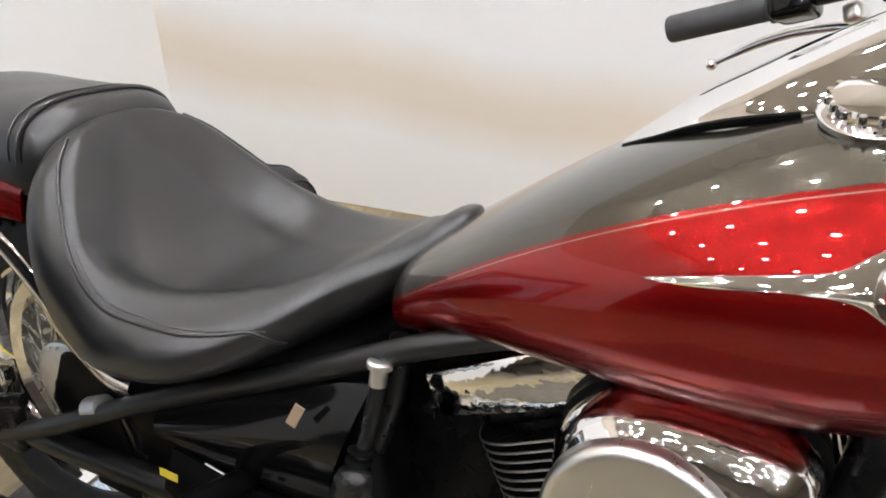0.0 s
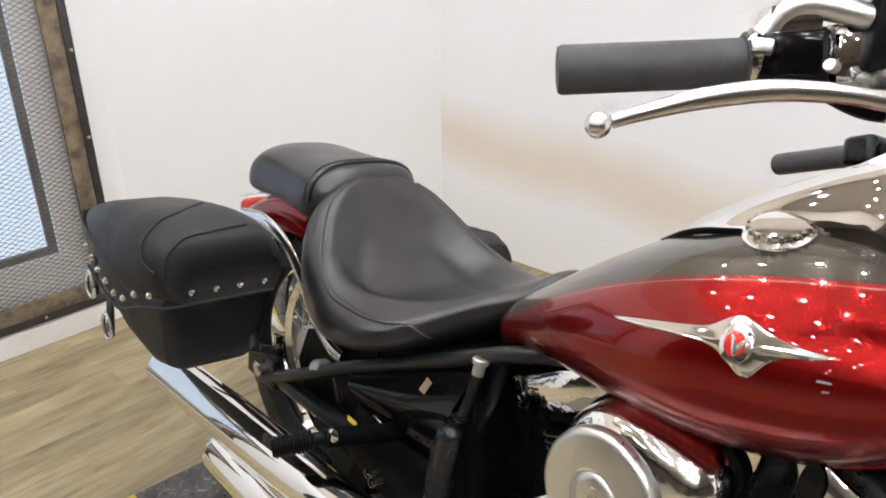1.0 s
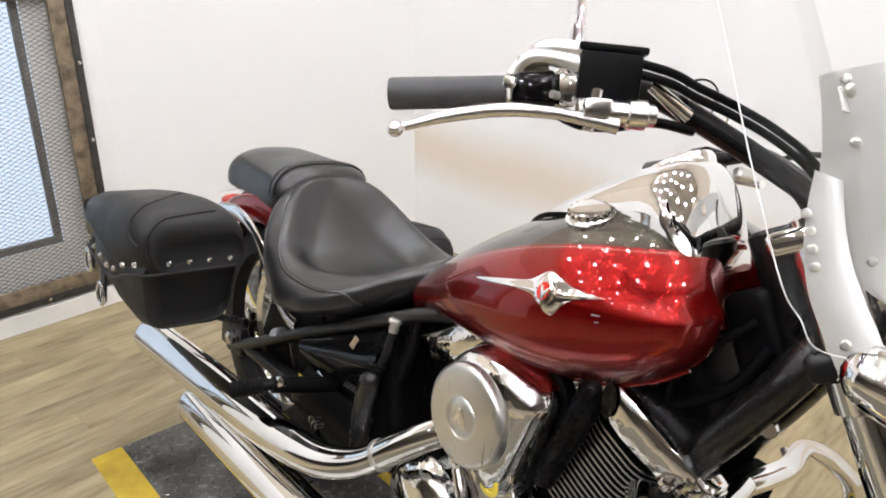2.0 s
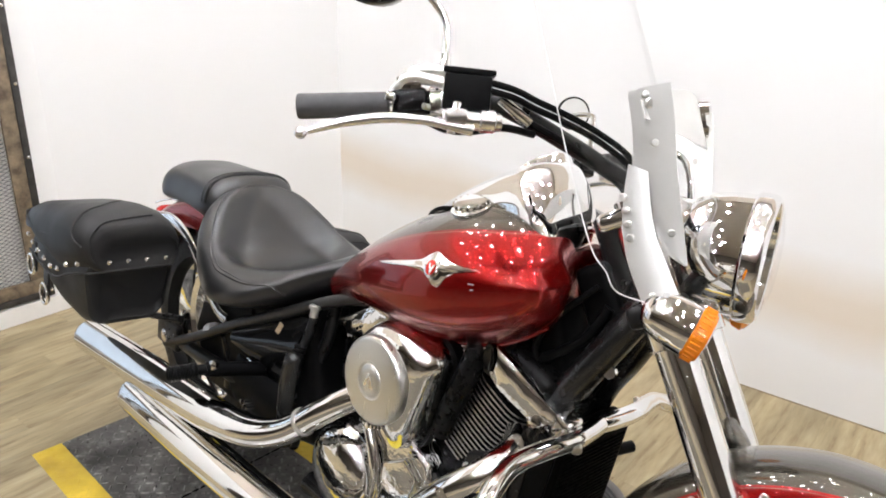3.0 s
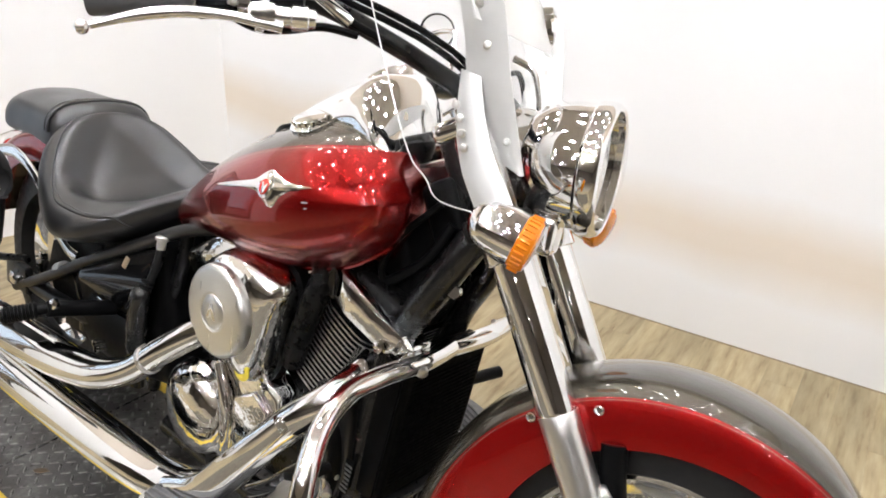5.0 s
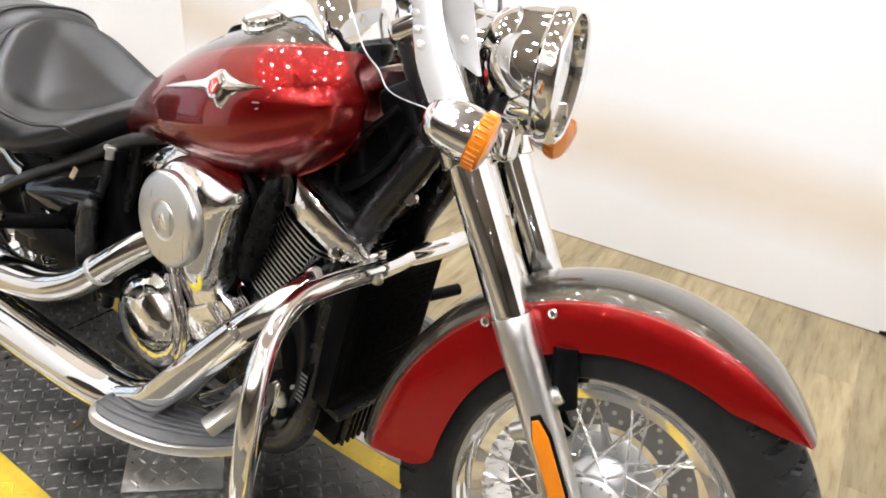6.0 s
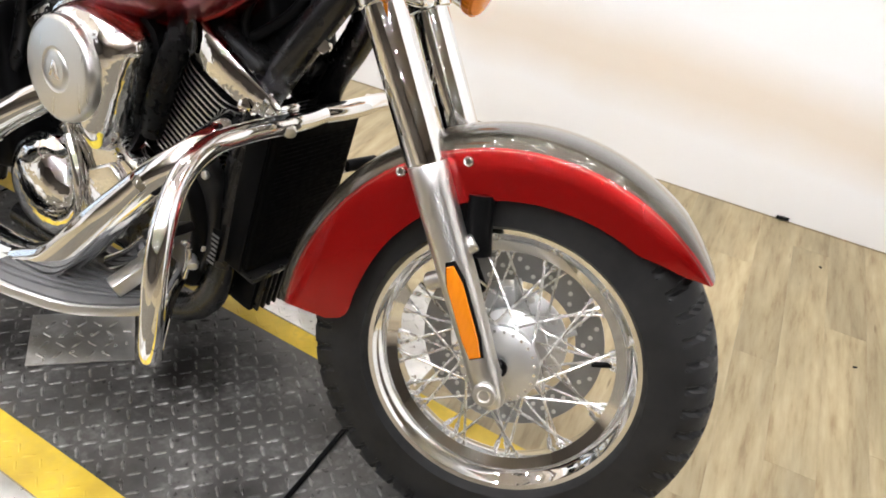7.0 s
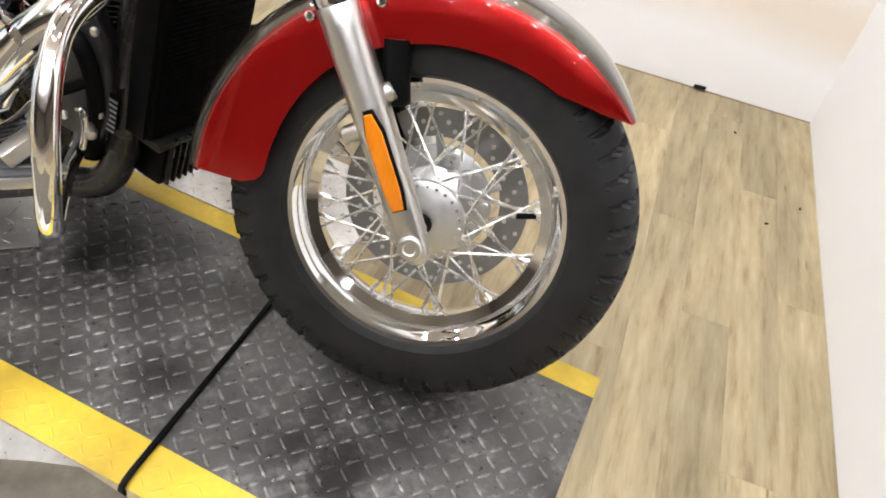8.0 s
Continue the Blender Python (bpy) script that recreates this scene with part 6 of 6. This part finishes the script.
def lid_at(u, k, s):
    """A point just above the flap: u counts the lid's sections from its front, k the points round them from the outer top corner."""
    def on(row):
        ring = bag_ring(row[0], row[1], 0.278, row[2], row[3], s, row[4])
        a, b = Vector(ring[int(k) % 28]), Vector(ring[(int(k) + 1) % 28])
        return a.lerp(b, k - int(k))
    p = on(LID[int(u)]).lerp(on(LID[min(int(u) + 1, len(LID) - 1)]), u - int(u))
    return p + (p - Vector((0.02, 0.39 * s, 0.62))).normalized() * 0.0008


def taper(bm):
    """The pouch narrows towards its bottom."""
    for v in bm.verts:
        k = max(0.0, min(1.0, (0.60 - v.co.z) / 0.17))
        v.co.x -= 0.05 * k * max(0.0, min(1.0, (v.co.x - 0.0) / 0.15))
        v.co.y -= math.copysign(0.034 * k * max(0.0, min(1.0, (abs(v.co.y) - 0.3) / 0.15)), v.co.y)
    return bm


for _s in (-1, 1):
    body = part("saddlebag", taper(loft([bag_ring(x, yo, 0.285, zb, zt, _s, r) for x, yo, zb, zt, r in ((0.182, 0.455, 0.46, 0.60, 0.03), (0.198, 0.475, 0.44, 0.60, 0.034), (0.196, 0.488, 0.43, 0.60, 0.04), (0.155, 0.497, 0.42, 0.60, 0.045), (0.0, 0.498, 0.425, 0.59, 0.05), (-0.2, 0.48, 0.45, 0.58, 0.045), (-0.28, 0.45, 0.465, 0.57, 0.04), (-0.32, 0.42, 0.475, 0.56, 0.03))])), BAG_LEATHER, bike, "black studded leather saddlebag", pose(0.008, 0.004, 0.012) if _s < 0 else pose(-0.06, -0.09, -0.12), sharp=50)
    lid = part("lid", loft([bag_ring(x, yo, 0.278, zb, zt, _s, r) for x, yo, zb, zt, r in LID]), BAG_LEATHER, body, "black leather flap lid with stitched seam", sharp=50)
    for seam in (((2.2, 25.5), (2.5, 27.0), (2.6, 28.5), (2.8, 30), (3.0, 32), (3.3, 33.8), (3.6, 34.4), (3.8, 34.7), (3.9, 34.98)), ((3.6, 27.6), (4.3, 27.9), (4.7, 28.6), (4.9, 30), (5.0, 31.5), (5.2, 33), (5.7, 34.2), (6.4, 34.6), (6.9, 34.95))):
        part("lid_seam", tube([lid_at(u, k, _s) for u, k in seam], 0.0026, 8), BAG_LEATHER, lid, "raised stitched seam")
    part("lid_hem", tube([(0.2115, 0.29 * _s, 0.584), (0.213, 0.38 * _s, 0.583), (0.2125, 0.45 * _s, 0.5815), (0.203, 0.483 * _s, 0.579), (0.186, 0.496 * _s, 0.5765), (0.15, 0.5045 * _s, 0.5645), (0.10, 0.5095 * _s, 0.5435), (0.05, 0.5105 * _s, 0.5375), (-0.03, 0.5095 * _s, 0.5465), (-0.1, 0.5055 * _s, 0.5535)], 0.003, 8), BAG_LEATHER, lid, "folded hem of the flap")
    stud = mesh_of("stud", lathe([(0, 0.0065), (0.0022, 0.006), (0.0045, 0.0035), (0.005, 0)], 12))
    spots = [((0.2115, y * _s, 0.602), (1, 0, 0)) for y in (0.309, 0.354, 0.396, 0.438)] + [((x, y * _s, z), (0.2, _s, 0)) for x, y, z in ((0.185, 0.4955, 0.597), (0.141, 0.504, 0.584), (0.098, 0.508, 0.562), (0.055, 0.509, 0.556), (0.01, 0.5085, 0.562), (-0.035, 0.508, 0.568), (-0.08, 0.505, 0.576), (-0.125, 0.501, 0.584))] + [((0.17, 0.276 * _s, 0.66), (0.6, -0.8 * _s, 0))]
    for p, d in spots:
        part("stud", stud, CHROME, lid, "", along(p, Vector(p) + Vector(d)))
    for _k in range(2):
        bx, bz = -0.005 - 0.10 * _k, 0.478 + 0.045 * _k
        part("strap", box(0.03, 0.006, 0.075, Matrix.Translation((bx, (0.498 - 0.004 * _k) * _s, bz + 0.01)), 0.002, 1), BAG_LEATHER, body, "black leather strap")
        part("buckle", tube([(bx + 0.024 * math.cos(a * math.pi / 6), (0.504 - 0.002 * _k) * _s, bz - 0.01 + 0.024 * math.sin(a * math.pi / 6)) for a in range(12)], 0.004, 10, 3, True), CHROME, body, "round chrome buckle")
    part("bag_bracket", rod((-0.2, 0.15 * _s, 0.5), (-0.2, 0.25 * _s, 0.5), 0.012), BLACK, bike)
    part("guard_tube", tube([(0.10, 0.2 * _s, 0.40), (-0.05, 0.24 * _s, 0.375), (-0.28, 0.26 * _s, 0.365)], 0.010, 10), BLACK, bike, "black bag support tube")
part("tail_lamp", box(0.05, 0.14, 0.07, Matrix.Translation((-0.34, 0, 0.56)) @ pose(0, 0, 0, 0, -20), 0.02, 3), BADGE_RED, bike, "red tail lamp on the rear fender")
part("fender_pinstripe_trim", tube([(-0.30, -0.098, 0.615), (-0.2, -0.105, 0.648), (-0.1, -0.112, 0.668)], 0.002, 6), CHROME, bike)

# front brake caliper on the far side
part("brake_caliper", box(0.055, 0.05, 0.11, Matrix.Translation((1.53, 0.072, 0.42)) @ pose(0, 0, 0, 0, -35), 0.012, 3), PLASTIC, bike, "black front brake caliper", STEER)
part("caliper_piston", lathe([(0, 0.016), (0.012, 0.016), (0.014, 0.012), (0.014, 0)], 18, along((1.53, 0.045, 0.42), (1.53, -0.1, 0.42))), m_plain("copper_piston", (0.45, 0.2, 0.1), 0.4, 0.8), bike, "copper-coloured caliper piston", STEER)
part("fender_brace", tube([(1.552, -0.079, 0.575), (1.561, -0.081, 0.533), (1.572, -0.081, 0.492)], 0.019, 12), PLASTIC, bike, "black fender stay", STEER)


# ---- lift platform ----
LX0, LX1 = -0.22, 1.998
NEAR_OUT, NEAR_IN, FAR_IN, FAR_OUT = -0.455, -0.375, 0.077, 0.128
lift = thing("lift_platform", "black tread-plate motorcycle lift platform with yellow edges", "motorcycle lift", pose(1.5, -0.41, 0) @ pose(0, 0, 0, 0, 0, 0.9) @ pose(-1.5, 0.41, 0))
part("deck", block(LX0, LX1, NEAR_IN, FAR_IN, -0.06, -0.0005, 0), PLATE, lift, "black worn tread plate deck")
part("near_stripe", block(LX0, LX1, NEAR_OUT, NEAR_IN, -0.06, 0.0, 0), YELLOW, lift, "yellow painted edge stripe")
part("far_stripe", block(LX0, LX1, FAR_IN, FAR_OUT, -0.06, 0.0, 0), YELLOW, lift, "yellow painted edge stripe")


def tread_bars(x0, x1, y0, y1, pitch=0.0275, length=0.0275, width=0.0066, high=0.0026, base=0.0):
    """Raised lens-shaped bars, alternately turned, as on tread plate."""
    verts, faces = [], []
    nx, ny = int((x1 - x0) / pitch), int((y1 - y0) / pitch)
    for i in range(nx):
        for j in range(ny):
            a = radians(52 if (i + j) % 2 else -38)
            cx, cy = x0 + (i + 0.5) * pitch + random.uniform(-0.0004, 0.0004), y0 + (j + 0.5) * pitch
            c, s = math.cos(a), math.sin(a)
            k = len(verts)
            for u, v, z in ((-0.5, 0, 0), (-0.28, -0.5, 0), (0.28, -0.5, 0), (0.5, 0, 0), (0.28, 0.5, 0), (-0.28, 0.5, 0), (-0.3, 0, 1), (0.3, 0, 1)):
                X, Y = u * length, v * width
                verts.append((cx + c * X - s * Y, cy + s * X + c * Y, base + z * high - (0.0006 if z == 0 else 0)))
            for f in ((0, 1, 6), (1, 2, 7, 6), (2, 3, 7), (3, 4, 7), (4, 5, 6, 7), (5, 0, 6)):
                faces.append(tuple(k + q for q in f))
    me = bpy.data.meshes.new("tread_bars")
    me.from_pydata(verts, [], faces)
    me.shade_smooth()
    return me


tagged(part("tread_bars", tread_bars(LX0, LX1, NEAR_IN, FAR_IN), BARS, lift, "raised worn tread bars"), kind="stuff")
tagged(part("tread_bars", tread_bars(LX0, LX1, NEAR_OUT + 0.004, NEAR_IN, high=0.0011), YELLOW, lift, "yellow painted tread bars"), kind="stuff")
tagged(part("tread_bars", tread_bars(LX0, LX1, FAR_IN, FAR_OUT - 0.004, high=0.0011), YELLOW, lift, "yellow painted tread bars"), kind="stuff")
part("seam_gap", block(0.233, 0.238, NEAR_IN, FAR_IN, -0.004, 0.0009, 0), GLOSS, lift, "dark seam across the deck")
part("side_plate", block(0.1, 1.36, NEAR_OUT - 0.30, NEAR_OUT - 0.003, -0.05, 0.0008, 0.001), ALU, lift, "bare metal tread plate beside the deck")
tagged(part("tread_bars", tread_bars(0.1, 1.36, NEAR_OUT - 0.30, NEAR_OUT - 0.003, 0.03, 0.028, 0.006, base=0.0008), ALU, lift, "bare metal tread bars"), kind="stuff")
part("side_plate", block(0.1, 1.44, FAR_OUT + 0.003, FAR_OUT + 0.30, -0.05, 0.0008, 0.001), ALU, lift, "bare metal tread plate beside the deck")
tagged(part("tread_bars", tread_bars(0.1, 1.44, FAR_OUT + 0.003, FAR_OUT + 0.30, 0.03, 0.028, 0.006, base=0.0008), ALU, lift, "bare metal tread bars"), kind="stuff")
part("screw", lathe([(0, 0.007), (0.002, 0.006), (0.002, 0)], 12, Matrix.Translation((1.325, -0.50, 0.001))), STEEL, lift)

insert = thing("tread_plate_insert", "loose bare metal tread plate lying on the black deck", "metal plate")
part("sheet", slab([(0.70, -0.20), (0.815, -0.297), (0.955, -0.16), (0.84, -0.06)], 0.003, Matrix.Translation((0, 0, 0.0022)), 0.0006), ALU, insert)
_me = tread_bars(0.0, 0.15, 0.0, 0.13, 0.03, 0.027, 0.006, base=0.0055)
tagged(part("tread_bars", _me, ALU, insert, "", Matrix.Translation((0.812, -0.285, 0)) @ pose(0, 0, 0, 0, 0, 42)), kind="stuff")

cord = thing("black_cord", "black cord lying across the lift deck", "cord")
part("cable", tube([(1.385, 0.06, 0.006), (1.39, -0.03, 0.006), (1.405, -0.2, 0.0062), (1.418, -0.36, 0.0062), (1.427, -0.452, 0.006), (1.44, -0.47, 0.003), (1.46, -0.52, 0.002), (1.47, -0.6, 0.002)], 0.0052, 10), PLASTIC, cord)

mat = thing("floor_mat", "brown-grey mat with a black rubber corner beside the lift, widened unseen to darken reflections", "floor mat")
# The unseen part past y -0.80 is added, dark for the tank's reflection.
part("sheet", slab([(1.22, -0.80), (0.2, -0.80), (0.2, -1.75), (2.2, -1.75), (2.2, -0.80), (1.62, -0.80), (1.62, -0.475), (1.36, -0.465), (1.30, -0.49), (1.22, -0.53)], 0.006, Matrix.Translation((0, 0, 0.0025)), 0.002), m_plain("dusty_mat", (0.11, 0.095, 0.07), 0.8, 0, 0.3, 20, 0.3, 150), mat)

# ---- litter on the floor and the deck ----
def flake(name, x, y, z, outline, thick, material, label, category, turn):
    t = part(name, slab(outline, thick, None, thick * 0.3, 1), material, None, "")
    t.matrix_basis = pose(x, y, z, 2, -3, turn)
    tagged(t, label, category)
    return t


flake("dark_clip", 1.937, 1.455, 0.004, [(-0.02, -0.006), (0.0, -0.009), (0.018, -0.005), (0.02, 0.005), (0.003, 0.007), (-0.018, 0.006)], 0.009, PLASTIC, "small dark plastic clip at the foot of the white wall", "clip", 6)
for _x, _y, _r in ((2.217, 0.846, 20), (2.29, 0.972, 75), (2.08, 1.252, 130)):
    flake("floor_speck", _x, _y, 0.003, [(-0.006, -0.002), (0.001, -0.0035), (0.006, 0.0), (0.002, 0.003), (-0.005, 0.002)], 0.0025, PLASTIC, "small dark speck of dirt lying on the planks", "dirt", _r)
for _x, _y, _r in ((0.324, -0.304, 35), (0.572, -0.246, 110)):
    flake("dry_leaf", _x, _y, 0.003, [(-0.022, 0.0), (-0.012, -0.007), (0.004, -0.009), (0.022, -0.001), (0.006, 0.007), (-0.010, 0.006)], 0.002, m_plain("dry_leaf_brown", (0.09, 0.06, 0.03), 0.7, 0, 0.3, 60), "small dry brown leaf lying on the tread plate", "leaf", _r)

# ---- plank floor: the pieces nearest the walk are parts, laid along the side walls ----
floor = thing("floor", "pale greyish oak plank floor", "floor", ROOM, kind="structure")
PW, PL, GAP = 0.101, 0.92, 0.0001
_plank = mesh_of("plank", box(PW - GAP, PL - GAP, 0.02, None, 0.0003, 1), smooth=False)
_short = {}


def plank_piece(cx, y0, y1):
    L = round(y1 - y0, 3)
    if abs(L - PL) < 1e-3:
        me = _plank
    else:
        me = _short.get(L) or mesh_of("plank", box(PW - GAP, L - GAP, 0.02, None, 0.0003, 1), smooth=False)
        _short[L] = me
    part("plank", me, PLANK, floor, "", Matrix.Translation((cx, (y0 + y1) / 2, -0.0115)))


# the platform's outline in the room's frame keeps planks out of the pit
for _i in range(int(ROOM_W / PW) + 1):
    cx = -(_i + 0.5) * PW
    off = (0.0, 0.45, 0.85, 0.2, 0.65)[_i % 5]
    y = 0.0
    first = True
    while y > -3.66:
        nxt = max(-3.66, y - (PL * (1 - off) if first and off else PL))
        if y - nxt > 0.02:
            plank_piece(cx, nxt, y)
        y, first = nxt, False
# A thin brown strip paints the shadow line where floor meets wall.
part("wall_shadow_gap", block(-ROOM_W, 0, -0.004, 0, -0.02, 0.0012, 0), FLOOR_BASE, floor, "thin brown strip for the shadow line along the wall")
